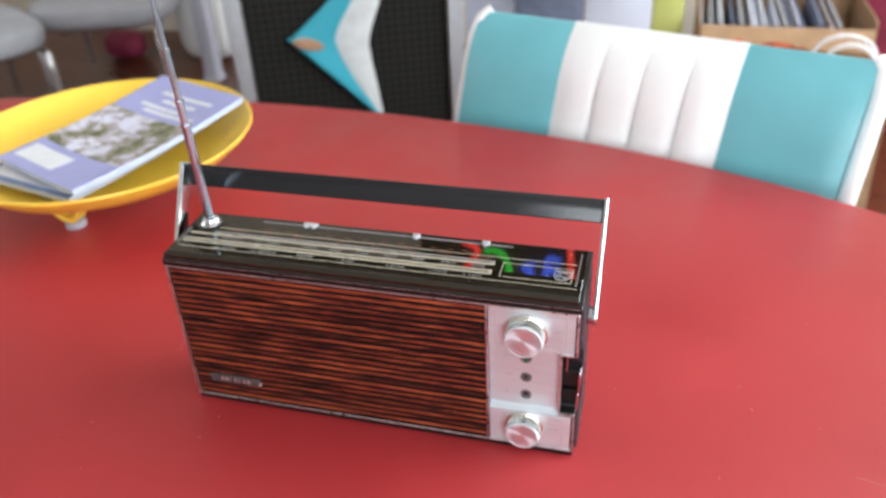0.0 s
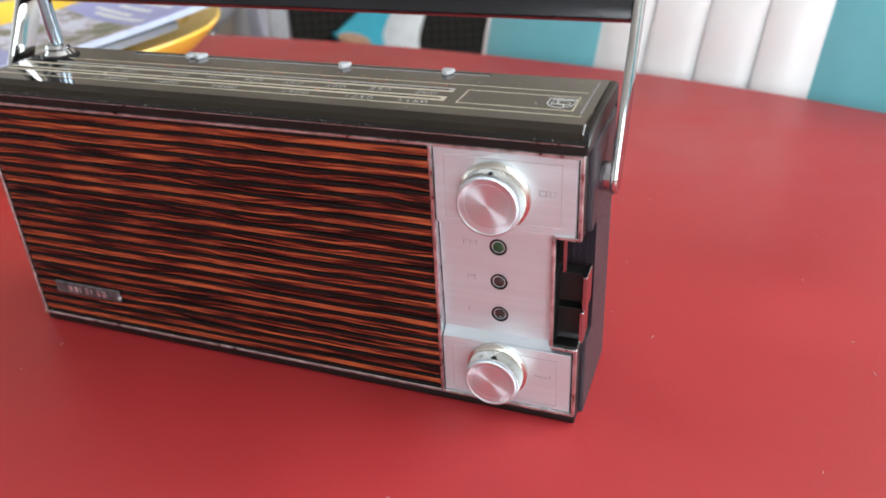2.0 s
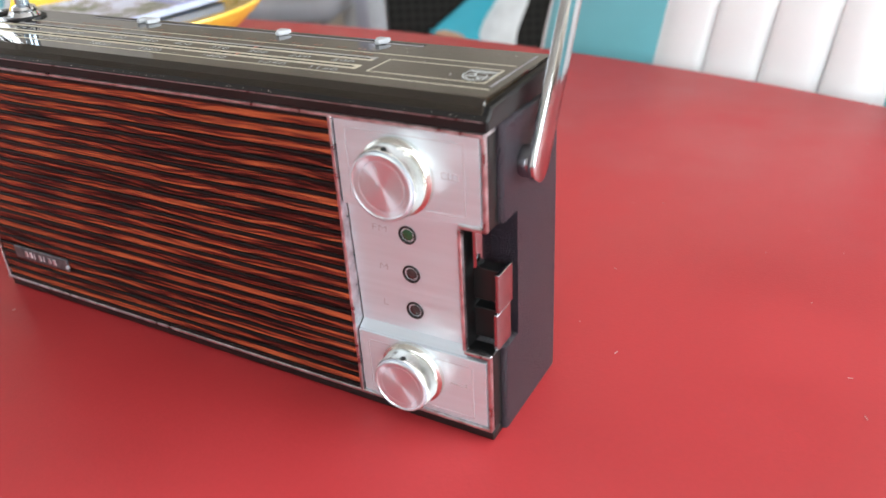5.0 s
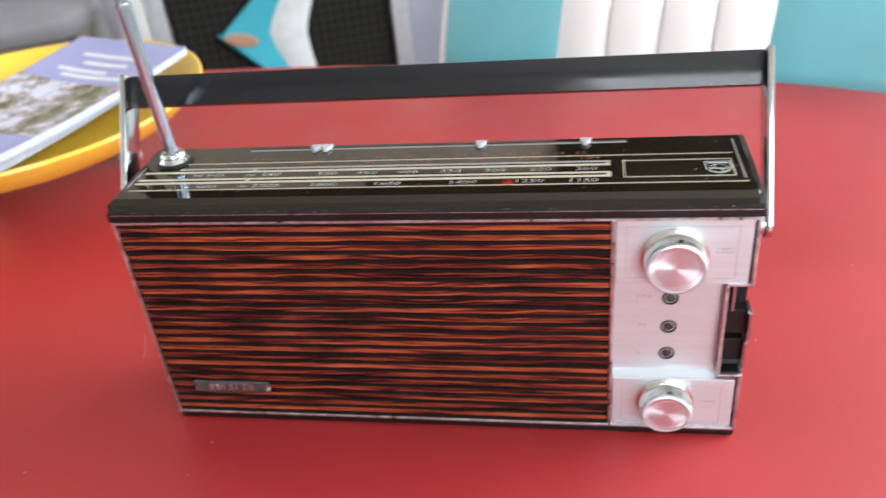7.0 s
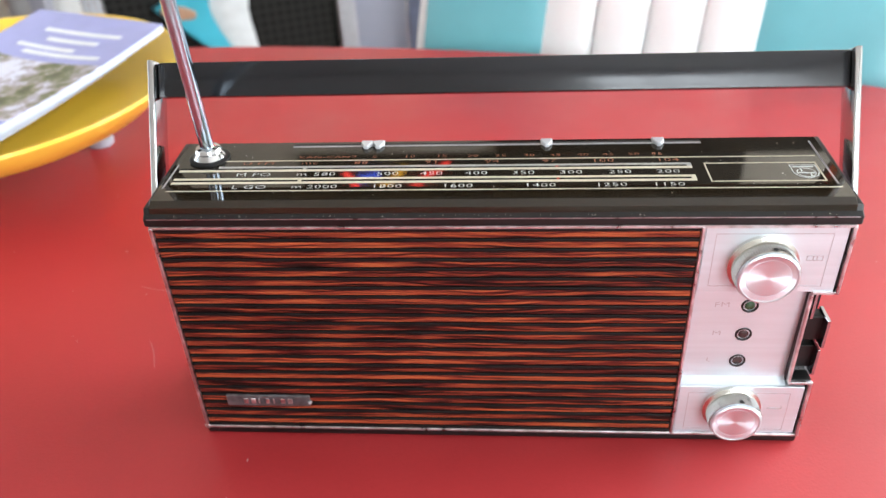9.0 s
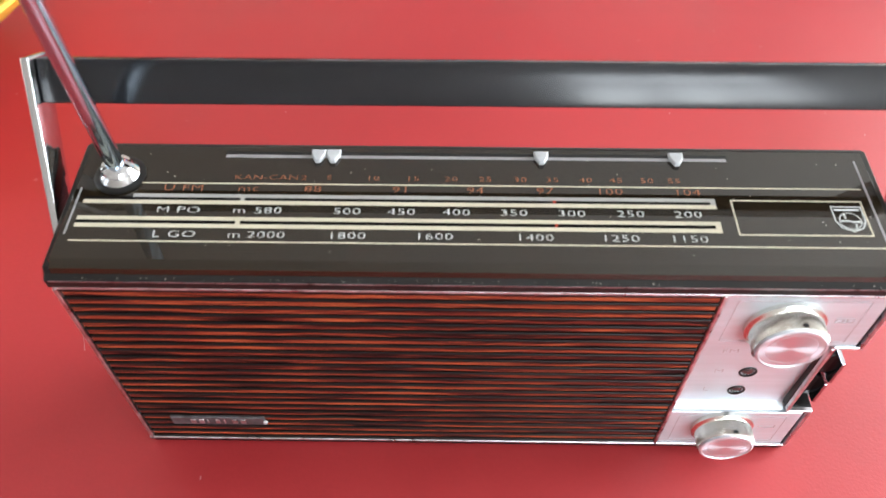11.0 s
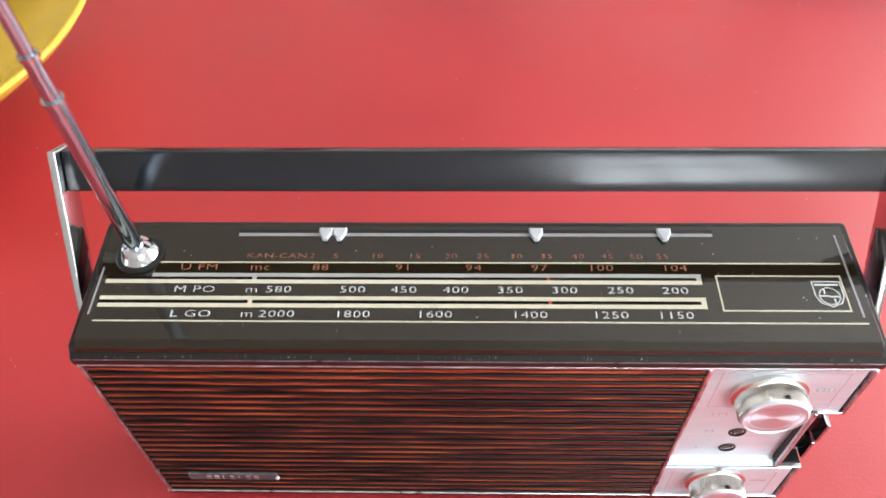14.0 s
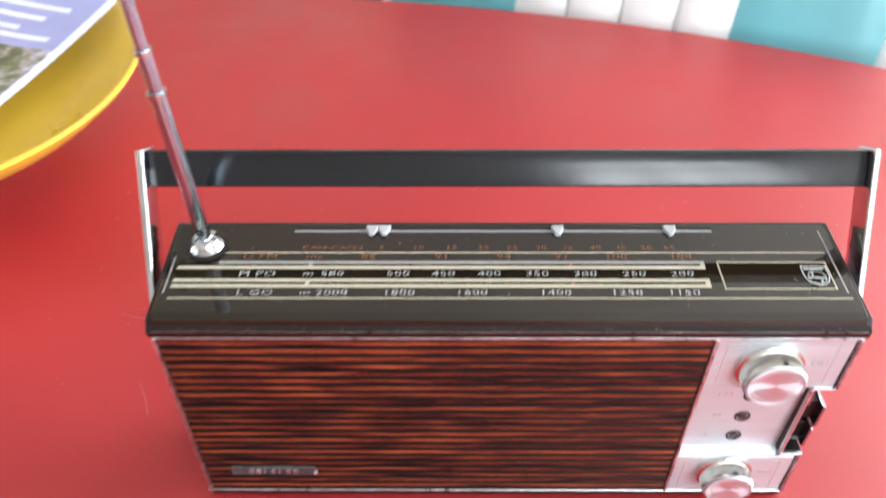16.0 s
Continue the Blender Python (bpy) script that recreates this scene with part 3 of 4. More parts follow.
for ring_o, ring_i in ((shield, inner), ([(0.0036 * math.cos(a), -0.0010 + 0.0036 * math.sin(a)) for a in np.linspace(0, 2 * math.pi, 24, False)], [(0.0033 * math.cos(a), -0.0010 + 0.0033 * math.sin(a)) for a in np.linspace(0, 2 * math.pi, 24, False)])):
    o = [bm.verts.new((0.2562 + x, 0.0226 + y, T1)) for x, y in ring_o]
    i_ = [bm.verts.new((0.2562 + x, 0.0226 + y, T1)) for x, y in ring_i]
    for k in range(len(o)):
        bm.faces.new((o[k], o[(k + 1) % len(o)], i_[(k + 1) % len(o)], i_[k]))
bmesh.ops.recalc_face_normals(bm, faces=bm.faces)
box(bm, 0.2522, 0.2602, 0.0260, 0.0267, T0, T1)
box(bm, 0.2531, 0.2562, 0.0214, 0.0219, T0, T1)
box(bm, 0.2562, 0.2593, 0.0211, 0.0216, T0, T1)
box(bm, 0.2546, 0.2551, 0.0226, 0.0244, T0, T1)
box(bm, 0.2573, 0.2578, 0.0190, 0.0204, T0, T1)
part("emblem", bm, WHITE_PRINT, cover, "pale shield-shaped emblem", smooth=False)


def dial_text(text, x, y, size, mat):
    bm = shape_text(text, size, 1.5)
    bmesh.ops.translate(bm, verts=bm.verts, vec=(x, y, T1))
    part("dial_lettering", bm, mat, cover, smooth=False)


BIG, SMALL = 0.0040, 0.0031
dial_text("KAN-CAN", 0.0645, 0.0383, SMALL, ORANGE_PRINT)
for txt, x in (("2", 0.0772), ("5", 0.0858), ("10", 0.1005), ("15", 0.1140), ("20", 0.1270), ("25", 0.1385), ("30", 0.1502), ("35", 0.1610), ("40", 0.1722), ("45", 0.1825), ("50", 0.1928), ("55", 0.2020)):
    dial_text(txt, x, 0.0383, SMALL, ORANGE_PRINT)
for txt, x in (("U FM", 0.0375), ("mc", 0.0593), ("88", 0.0808), ("91", 0.1102), ("94", 0.1350), ("97", 0.1582), ("100", 0.1797), ("104", 0.2055)):
    dial_text(txt, x, 0.0332, BIG, ORANGE_PRINT)
for txt, x in (("M PO", 0.0378), ("m", 0.0578), ("580", 0.0672), ("500", 0.0930), ("450", 0.1108), ("400", 0.1288), ("350", 0.1475), ("300", 0.1663), ("250", 0.1855), ("200", 0.2042)):
    dial_text(txt, x, 0.0235, BIG, WHITE_PRINT)
for txt, x in (("L GO", 0.0385), ("m", 0.0578), ("2000", 0.0680), ("1800", 0.0938), ("1600", 0.1217), ("1400", 0.1538), ("1250", 0.1810), ("1150", 0.2028)):
    dial_text(txt, x, 0.0133, BIG, WHITE_PRINT)

for x in (0.0812, 0.0863, 0.1578, 0.2040):
    bm = prism([(x - 0.0025, 0.0505), (x + 0.0025, 0.0505), (x + 0.0024, 0.0480), (x + 0.0008, 0.0450), (x - 0.0008, 0.0450), (x - 0.0024, 0.0480)], LIDTOP, LIDTOP + 0.0018, "z", 0.0004, 1)
    part("station_marker", bm, SLIDER, cover, "grey plastic sliding marker")

# ---- handle ----
PIV, TOPH = Vector((0, 0.0215, 0.8500)), Vector((0, 0.0570, 0.9115))
along = (TOPH - PIV).normalized()
across = Vector((0, along.z, -along.y))


def arm(x0, x1):
    """A flat strip with a rounded foot round the pivot."""
    w, n = 0.0064, 10
    pts = [PIV + across * (w * math.sin(a)) * -1 + along * (-w * math.cos(a)) for a in np.linspace(math.pi / 2, -math.pi / 2, n)]
    outline = [(p.y, p.z) for p in pts]
    top = PIV + along * (TOPH - PIV).length
    outline += [((top + across * w).y, (top + across * w).z), ((top - across * w).y, (top - across * w).z)]
    return prism(outline, x0, x1, "x", 0.0006, 2)


grip_bar = bmesh.new()
c0, c1 = TOPH - along * 0.0150 , TOPH - along * 0.0006
quad = [c0 - across * 0.0028, c1 - across * 0.0028, c1 + across * 0.0028, c0 + across * 0.0028]
prism([(p.y, p.z) for p in quad], -0.0048, W + 0.0057, "x", bm=grip_bar)
bmesh.ops.bevel(grip_bar, geom=list(grip_bar.edges), offset=0.0008, segments=2, affect="EDGES", profile=0.5)
handle = part("handle", grip_bar, GRIP, radio, "black folding carrying handle")
part("arm", arm(-0.0078, -0.0050), CHROME, handle, "chrome handle arm")
part("arm", arm(W + 0.0058, W + 0.0086), CHROME, handle, "chrome handle arm")
for x0, x1 in ((-0.0052, -0.0010), (W + 0.0015, W + 0.0060)):
    part("pivot", lathe([(0.0052, x0), (0.0055, (x0 + x1) / 2), (0.0052, x1)], "x", PIV, 28), BUTTON, handle, "dark chrome handle pivot")

# ---- antenna ----
ANT0, ANTDIR = Vector((0.0150, 0.0385, LIDTOP)), Vector((-0.03, -0.005, 1)).normalized()
seat = part("antenna_seat", lathe([(0.0066, LIDTOP - 0.0003), (0.0066, LIDTOP + 0.0012), (0.0058, LIDTOP + 0.0022), (0.0050, LIDTOP + 0.0030), (0.0056, LIDTOP + 0.0040), (0.0050, LIDTOP + 0.0052), (0.0034, LIDTOP + 0.0060)], "z", (ANT0.x, ANT0.y, 0), 32), CHROME, radio, "chrome antenna socket")
part("antenna_collar", lathe([(0.0086, LIDTOP - 0.0003), (0.0086, LIDTOP + 0.0007), (0.0078, LIDTOP + 0.0012), (0.0060, LIDTOP + 0.0012)], "z", (ANT0.x, ANT0.y, 0), 32), GLOSS, radio, "black ring under the antenna")
NICKEL = material("worn_nickel", (0.50, 0.60, 0.70), 0.14, 1.0, noise_scale=60, amount=0.03, rough_var=0.02)
aerial = part("antenna", tube([ANT0 + ANTDIR * 0.003, ANT0 + ANTDIR * 0.074], 0.0030, 24), NICKEL, radio, "extended chrome telescopic antenna")
for s0, s1, r in ((0.074, 0.090, 0.0025), (0.090, 0.123, 0.0021), (0.123, 0.30, 0.0017), (0.30, 0.46, 0.0013)):
    part("section", tube([ANT0 + ANTDIR * (s0 - 0.002), ANT0 + ANTDIR * s1], r, 20), NICKEL, aerial)
    part("ring", tube([ANT0 + ANTDIR * (s0 - 0.0016), ANT0 + ANTDIR * s0], r + 0.0009, 20), CHROME, aerial)
part("tip", tube([ANT0 + ANTDIR * 0.458, ANT0 + ANTDIR * 0.466], 0.0024, 16), CHROME, aerial)

# ---- yellow footed dish ----
DC = Vector((-0.250, 0.272, 0))
dish = thing("footed_dish", (DC.x, DC.y, TABLE), "shallow round yellow enamel dish on three loop feet", "dish")
prof = [(0.002, 0.7858), (0.072, 0.7860), (0.108, 0.7905), (0.136, 0.8015), (0.1525, 0.8160), (0.1565, 0.8200), (0.1585, 0.8202), (0.1590, 0.8180), (0.154, 0.8120), (0.136, 0.7975), (0.108, 0.7868), (0.072, 0.7822), (0.002, 0.7820)]
part("bowl", lathe([(r * 0.957, z) for r, z in prof], "z", DC, 96), YELLOW, dish)
for n in range(3):
    a = math.atan2(-0.065, -0.002) + n * 2 * math.pi / 3
    c, s = math.cos(a), math.sin(a)

    def foot_at(off, rad, z):
        return (DC.x + c * rad - s * off, DC.y + s * rad + c * off, z)
    # a flat strap bent into a loop: down one side, round the foot, up the other
    line = arc([(-0.021, 0.7850), (-0.0165, 0.7745), (-0.0095, 0.7635), (0.0, 0.7592), (0.0095, 0.7635), (0.0165, 0.7745), (0.021, 0.7850)], 4)
    leg = bmesh.new()
    rings = []
    for k, (off, z) in enumerate(line):
        p, q = line[max(0, k - 1)], line[min(len(line) - 1, k + 1)]
        d = Vector((q[0] - p[0], q[1] - p[1])).normalized() * 0.0024
        rad = 0.0735 + (z - 0.757) * 0.25
        rings.append([leg.verts.new(foot_at(off + u * d.y, rad + w, z - u * d.x)) for u, w in ((-1, -0.0075), (1, -0.0075), (1, 0.0075), (-1, 0.0075))])
    for p, q in zip(rings, rings[1:]):
        for k in range(4):
            leg.faces.new((p[k], p[(k + 1) % 4], q[(k + 1) % 4], q[k]))
    leg.faces.new(rings[0])
    leg.faces.new(rings[-1])
    bmesh.ops.recalc_face_normals(leg, faces=leg.faces)
    bmesh.ops.bevel(leg, geom=list(leg.edges), offset=0.0006, segments=1, affect="EDGES")
    foot = part("leg", leg, YELLOW, dish, "yellow loop-shaped foot")
    fx, fy, _ = foot_at(0, 0.0735, 0)
    part("pad", lathe([(0.0098, TABLE), (0.0104, TABLE + 0.002), (0.0098, TABLE + 0.0062), (0.0060, TABLE + 0.0078)], "z", (fx, fy, 0), 20), FOAM, foot, "grey rubber pad")


PAGE = material("pale_blue_pages", (0.48, 0.56, 0.76), 0.6, noise_scale=80, amount=0.08)


def magazine(corners, thick, sag, cover_mat, label, blocks):
    """A soft-bound booklet lying between four corners, sagging between them; its cover print is laid on in blocks."""
    a, b, c, d = [Vector(p) for p in corners]

    def at(u, v, lift=0.0):
        p = (a * (1 - u) + b * u) * (1 - v) + (d * (1 - u) + c * u) * v
        p.z += -sag * (0.45 + 0.55 * math.sin(math.pi * u)) * math.sin(math.pi * v) + lift
        return p

    def sheet(u0, u1, v0, v1, lo, hi, n=14):
        bm = bmesh.new()
        top = [[bm.verts.new(at(u0 + (u1 - u0) * i / n, v0 + (v1 - v0) * j / n, hi)) for i in range(n + 1)] for j in range(n + 1)]
        bot = [[bm.verts.new(at(u0 + (u1 - u0) * i / n, v0 + (v1 - v0) * j / n, lo)) for i in range(n + 1)] for j in range(n + 1)]
        for j in range(n):
            for i in range(n):
                bm.faces.new((top[j][i], top[j][i + 1], top[j + 1][i + 1], top[j + 1][i]))
                bm.faces.new((bot[j][i], bot[j + 1][i], bot[j + 1][i + 1], bot[j][i + 1]))
        rim_ = [(0, i) for i in range(n)] + [(j, n) for j in range(n)] + [(n, n - i) for i in range(n)] + [(n - j, 0) for j in range(n)]
        for k in range(len(rim_)):
            (j0, i0), (j1, i1) = rim_[k], rim_[(k + 1) % len(rim_)]
            bm.faces.new((top[j0][i0], bot[j0][i0], bot[j1][i1], top[j1][i1]))
        bmesh.ops.recalc_face_normals(bm, faces=bm.faces)
        return bm

    mag = thing("magazine", (a + c) / 2, label, "magazine")
    part("page_block", sheet(0, 1, 0, 1, 0.0004, thick), PAGE, mag, "pale blue page edges")
    part("cover", sheet(-0.005, 1.0, -0.005, 1.005, thick, thick + 0.0006), cover_mat, mag)
    for name, u0, u1, v0, v1, mat in blocks:
        part(name, sheet(u0, u1, v0, v1, thick + 0.0006, thick + 0.0009, 8), mat, mag)
    return mag


def photo_print():
    m = bpy.data.materials.new("garden_photo_print")
    m.use_nodes = True
    t = m.node_tree
    b = t.nodes["Principled BSDF"]
    b.inputs["Roughness"].default_value = 0.35
    geo = t.nodes.new("ShaderNodeNewGeometry")
    n = t.nodes.new("ShaderNodeTexNoise")
    n.inputs["Scale"].default_value, n.inputs["Detail"].default_value = 30, 8
    n.inputs["Roughness"].default_value = 0.68
    t.links.new(geo.outputs["Position"], n.inputs["Vector"])
    r = t.nodes.new("ShaderNodeValToRGB")
    e = r.color_ramp.elements
    e[0].position, e[0].color = 0.36, (0.07, 0.08, 0.05, 1)
    e[1].position, e[1].color = 0.62, (0.66, 0.68, 0.80, 1)
    for p, c in ((0.44, (0.17, 0.19, 0.08, 1)), (0.485, (0.34, 0.30, 0.27, 1)), (0.53, (0.50, 0.47, 0.56, 1)), (0.57, (0.70, 0.72, 0.82, 1))):
        e.new(p).color = c
    t.links.new(n.outputs["Fac"], r.inputs[0])
    t.links.new(r.outputs[0], b.inputs["Base Color"])
    return m


PHOTO = photo_print()
NAVY = material("dark_blue_print", (0.14, 0.22, 0.42), 0.4, noise_scale=30, amount=0.4)
under = magazine([(-0.338, 0.188, 0.8000), (-0.213, 0.159, 0.8005), (-0.168, 0.352, 0.8030), (-0.295, 0.392, 0.8035)], 0.006, 0.005, NAVY, "dark blue booklet under another in the yellow dish", [("white_field", 0.05, 0.95, 0.03, 0.2, PAPER_WHITE)])
top_mag = magazine([(-0.327, 0.207, 0.8105), (-0.203, 0.156, 0.8115), (-0.135, 0.361, 0.8225), (-0.262, 0.409, 0.8225)], 0.0055, 0.009, PAPER_BLUE, "lilac magazine with a garden photograph lying in the yellow dish",
                   [("photo", 0.0, 1.0, 0.24, 0.66, PHOTO), ("white_field", 0.05, 0.55, 0.06, 0.19, PAPER_WHITE)] +
                   [("title_bar", u0, u1, v, v + 0.025, PAPER_WHITE) for u0, u1, v in ((0.25, 0.85, 0.86), (0.35, 0.75, 0.80), (0.20, 0.65, 0.74), (0.3, 0.9, 0.70))])

# ---- diner chair ----
CL, CR = Vector((0.0524, 0.5628, 0)), Vector((0.500, 0.430, 0))
cdir = (CR - CL).normalized()
cback = Vector((-cdir.y, cdir.x, 0))
cwidth = (CR - CL).length
chair = thing("diner_chair", ((CL + CR) / 2 + cback * -0.1) * 1.0, "turquoise and white vinyl diner chair pushed up to the table", "chair")
LEAN_BACK = math.tan(radians(14))


def chair_point(u, w, z):
    """u: metres along the back, w: metres behind its front, z: height; the back leans and its face bows a little."""
    p = CL + cdir * (u + (z - 0.74) * 0.06) + cback * (w + (z - 0.74) * LEAN_BACK)
    return (p.x, p.y, z)


def back_panel(u0, u1, z0, z1, puff, thick=0.045, n=10, m=18, pleats=0):
    """An upholstered field with a puffed face and a rounded top."""
    bm = bmesh.new()
    rows_ = []
    for j in range(m + 1):
        v = j / m
        z = z0 + (z1 - z0) * v
        round_top = max(0.0, (v - 0.80) / 0.20)
        row = []
        for i in range(n + 1):
            s = i / n
            edge = 1 - (2 * s - 1) ** 6
            if pleats:
                fold = abs(math.sin(math.pi * pleats * s)) ** 0.35
                edge = edge * (1 - min(1, max(0, (0.97 - v) / 0.12)) * 1.0 * (1 - fold))
            w = -puff * edge * (1 - round_top ** 2) + 0.022 * round_top ** 3
            row.append(bm.verts.new(chair_point(u0 + (u1 - u0) * s, w, z - 0.006 * round_top * 0)))
        rows_.append(row)
    back = [[bm.verts.new(chair_point(u0 + (u1 - u0) * i / n, thick - (0.018 if j == m else 0), z0 + (z1 - z0) * j / m)) for i in range(n + 1)] for j in range(m + 1)]
    for grid, flip in ((rows_, False), (back, True)):
        for j in range(m):
            for i in range(n):
                q = (grid[j][i], grid[j][i + 1], grid[j + 1][i + 1], grid[j + 1][i])
                bm.faces.new(q[::-1] if flip else q)
    edge_ = [(0, i) for i in range(n)] + [(j, n) for j in range(m)] + [(m, n - i) for i in range(n)] + [(m - j, 0) for j in range(m)]
    for k in range(len(edge_)):
        (j0, i0), (j1, i1) = edge_[k], edge_[(k + 1) % len(edge_)]
        bm.faces.new((rows_[j0][i0], back[j0][i0], back[j1][i1], rows_[j1][i1]))
    bmesh.ops.recalc_face_normals(bm, faces=bm.faces)
    return bm


U1, U2 = 0.130, 0.330
ZB, ZT = 0.48, 0.857
part("back_field", back_panel(0.004, U1, ZB, ZT, 0.006), TEAL, chair, "turquoise vinyl back field")
part("back_field", back_panel(U2, cwidth - 0.010, ZB, ZT, 0.006), TEAL, chair, "turquoise vinyl back field")
part("back_centre", back_panel(U1, U2, ZB, ZT + 0.001, 0.013, n=96, m=30, pleats=4), WHITE_VINYL, chair, "pleated white vinyl centre field")
for u in (0.0, cwidth):
    sgn = 1 if u else -1
    pts = [chair_point(u, 0.018, ZB), chair_point(u, 0.018, 0.60), chair_point(u, 0.018, 0.75), chair_point(u - sgn * 0.001, 0.020, 0.825), chair_point(u - sgn * 0.005, 0.025, 0.848), chair_point(u - sgn * 0.014, 0.030, 0.858)]
    bm = tube(pts, [0.0105, 0.0105, 0.0105, 0.010, 0.009, 0.007], 16)
    part("piping", bm, WHITE_VINYL, chair, "white vinyl side roll")
    gusset = bmesh.new()
    for z0, z1 in ((ZB, 0.66), (0.66, 0.845)):
        low = [chair_point(u - sgn * 0.006, w, z0) for w in (0.020, 0.052)] + [chair_point(u + sgn * 0.005, w, z0) for w in (0.050, 0.022)]
        high = [chair_point(u - sgn * 0.006, w, z1) for w in (0.020, 0.052)] + [chair_point(u + sgn * 0.005, w, z1) for w in (0.050, 0.022)]
        vs = [gusset.verts.new(p) for p in low + high]
        for q in ((0, 1, 2, 3), (4, 5, 6, 7), (0, 1, 5, 4), (1, 2, 6, 5), (2, 3, 7, 6), (3, 0, 4, 7)):
            gusset.faces.new([vs[k] for k in q])
    bmesh.ops.recalc_face_normals(gusset, faces=gusset.faces)
    part("side_gusset", gusset, PALE_TEAL, chair, "pale turquoise vinyl side")
seat_c = (CL + CR) / 2 - cback * 0.20
sq = [seat_c + cdir * a * 0.215 + cback * b * 0.20 for a, b in ((-1, -1), (1, -1), (1, 1), (-1, 1))]
part("seat", prism([(p.x, p.y) for p in sq], 0.40, 0.48, "z", 0.02, 4), TEAL, chair, "turquoise vinyl seat")
for a in (-1, 1):
    for b in (-1, 1):
        foot = seat_c + cdir * a * 0.20 + cback * b * 0.20
        top_ = seat_c + cdir * a * 0.18 + cback * b * 0.17
        part("leg", tube([(foot.x, foot.y, 0.0), (top_.x, top_.y, 0.41)], 0.0125, 14), CHROME, chair, "chrome tube leg")

# ---- things behind the table ----
# cabinet with a black cloth front and a boomerang-shaped ornament
CU, CN = Vector((0.907, 0.421, 0)), Vector((0.421, -0.907, 0))
CO = Vector((-0.666, 1.666, 0))


def cab(s, z, w=0.0):
    """s: metres along the cabinet's front, w: metres in front of it."""
    p = CO + CU * s + CN * w
    return Vector((p.x, p.y, z))


def cab_prism(outline, w0, w1, bevel=0.0):
    bm = prism([(a, b) for a, b in outline], -w1, -w0, "y", bevel)
    m = Matrix((( CU.x, -CN.x, 0, CO.x), (CU.y, -CN.y, 0, CO.y), (0, 0, 1, 0), (0, 0, 0, 1)))
    bmesh.ops.transform(bm, verts=bm.verts, matrix=m)
    return bm


def rect(a, b, c, d):
    return [(a, c), (b, c), (b, d), (a, d)]


cabinet = thing("speaker_cabinet", cab(0.12, 0), "black cloth-fronted cabinet with a boomerang ornament, standing on the floor", "cabinet")
part("body", cab_prism(rect(-0.19, 0.43, 0.02, 0.92), -0.36, -0.012, 0.004), GREY_LAM, cabinet, "grey laminate body")
part("front_cloth", cab_prism(rect(-0.17, 0.41, 0.04, 0.90), -0.012, 0.0), CLOTH, cabinet, "black woven front cloth")
for s0 in (-0.213, 0.400):
    edge = part("edge_trim", cab_prism(rect(s0, s0 + 0.048, 0.0, 0.93), -0.02, 0.016, 0.006), TRIM, cabinet, "ribbed silver edge trim")
    for k in range(3):
        part("rib", cab_prism(rect(s0 + 0.006 + 0.014 * k, s0 + 0.013 + 0.014 * k, 0.01, 0.92), 0.016, 0.020, 0.0015), ALU, edge)
part("cloth_bar", cab_prism(rect(-0.165, 0.40, 0.895, 0.93), -0.012, 0.014, 0.004), TRIM, cabinet)


# outer edge, seam and inner edge of the boomerang, from its top end to its lower tip
outer = arc([(0.200, 0.689), (0.075, 0.556), (-0.040, 0.460), (-0.046, 0.447), (0.030, 0.359), (0.155, 0.232), (0.187, 0.188)])
seam = arc([(0.222, 0.694), (0.140, 0.556), (0.085, 0.469), (0.078, 0.419), (0.120, 0.315), (0.190, 0.188)])
inner_e = arc([(0.252, 0.689), (0.215, 0.551), (0.176, 0.447), (0.172, 0.392), (0.185, 0.282), (0.196, 0.185)])
boom = part("ornament", cab_prism(outer + seam[::-1], 0.0, 0.014, 0.002), TURQ_BOARD, cabinet, "turquoise boomerang-shaped ornament")
part("pale_half", cab_prism(seam + inner_e[::-1], 0.0, 0.010, 0.002), PALE_BOARD, boom, "pale grey half of the ornament")
part("oval", cab_prism([(0.0 + 0.042 * math.cos(a), 0.436 + 0.017 * math.sin(a) - 0.010 * math.cos(a)) for a in np.linspace(0, 2 * math.pi, 32, False)], 0.014, 0.018, 0.001), GOLD, boom, "dull copper oval")


def board(name, x0, x1, y, z1, mat, label, category, thick=0.03, turn=3):
    bm = boxed(x0, x1, y, y + thick, 0.0, z1, 0.004)
    c = Vector(((x0 + x1) / 2, y, 0))
    bmesh.ops.rotate(bm, verts=bm.verts, cent=c, matrix=Matrix.Rotation(radians(turn), 3, "Z"))
    return single(name, bm, mat, label, category, base=c)


board("leaning_board", -0.30, -0.145, 2.05, 0.80, LILAC, "pale lilac board standing on edge behind the chair", "board")
board("folded_cloth_screen", -0.125, 0.075, 1.93, 0.74, SLATE, "slate blue fabric panel standing on the floor", "panel", 0.05)
board("white_board", 0.080, 0.262, 1.94, 0.78, LILAC, "pale lilac-white board standing on the floor", "board", 0.04)
board("lime_board", 0.266, 0.350, 1.95, 0.76, LIME, "yellow-green board standing beside the white one", "board", 0.04)


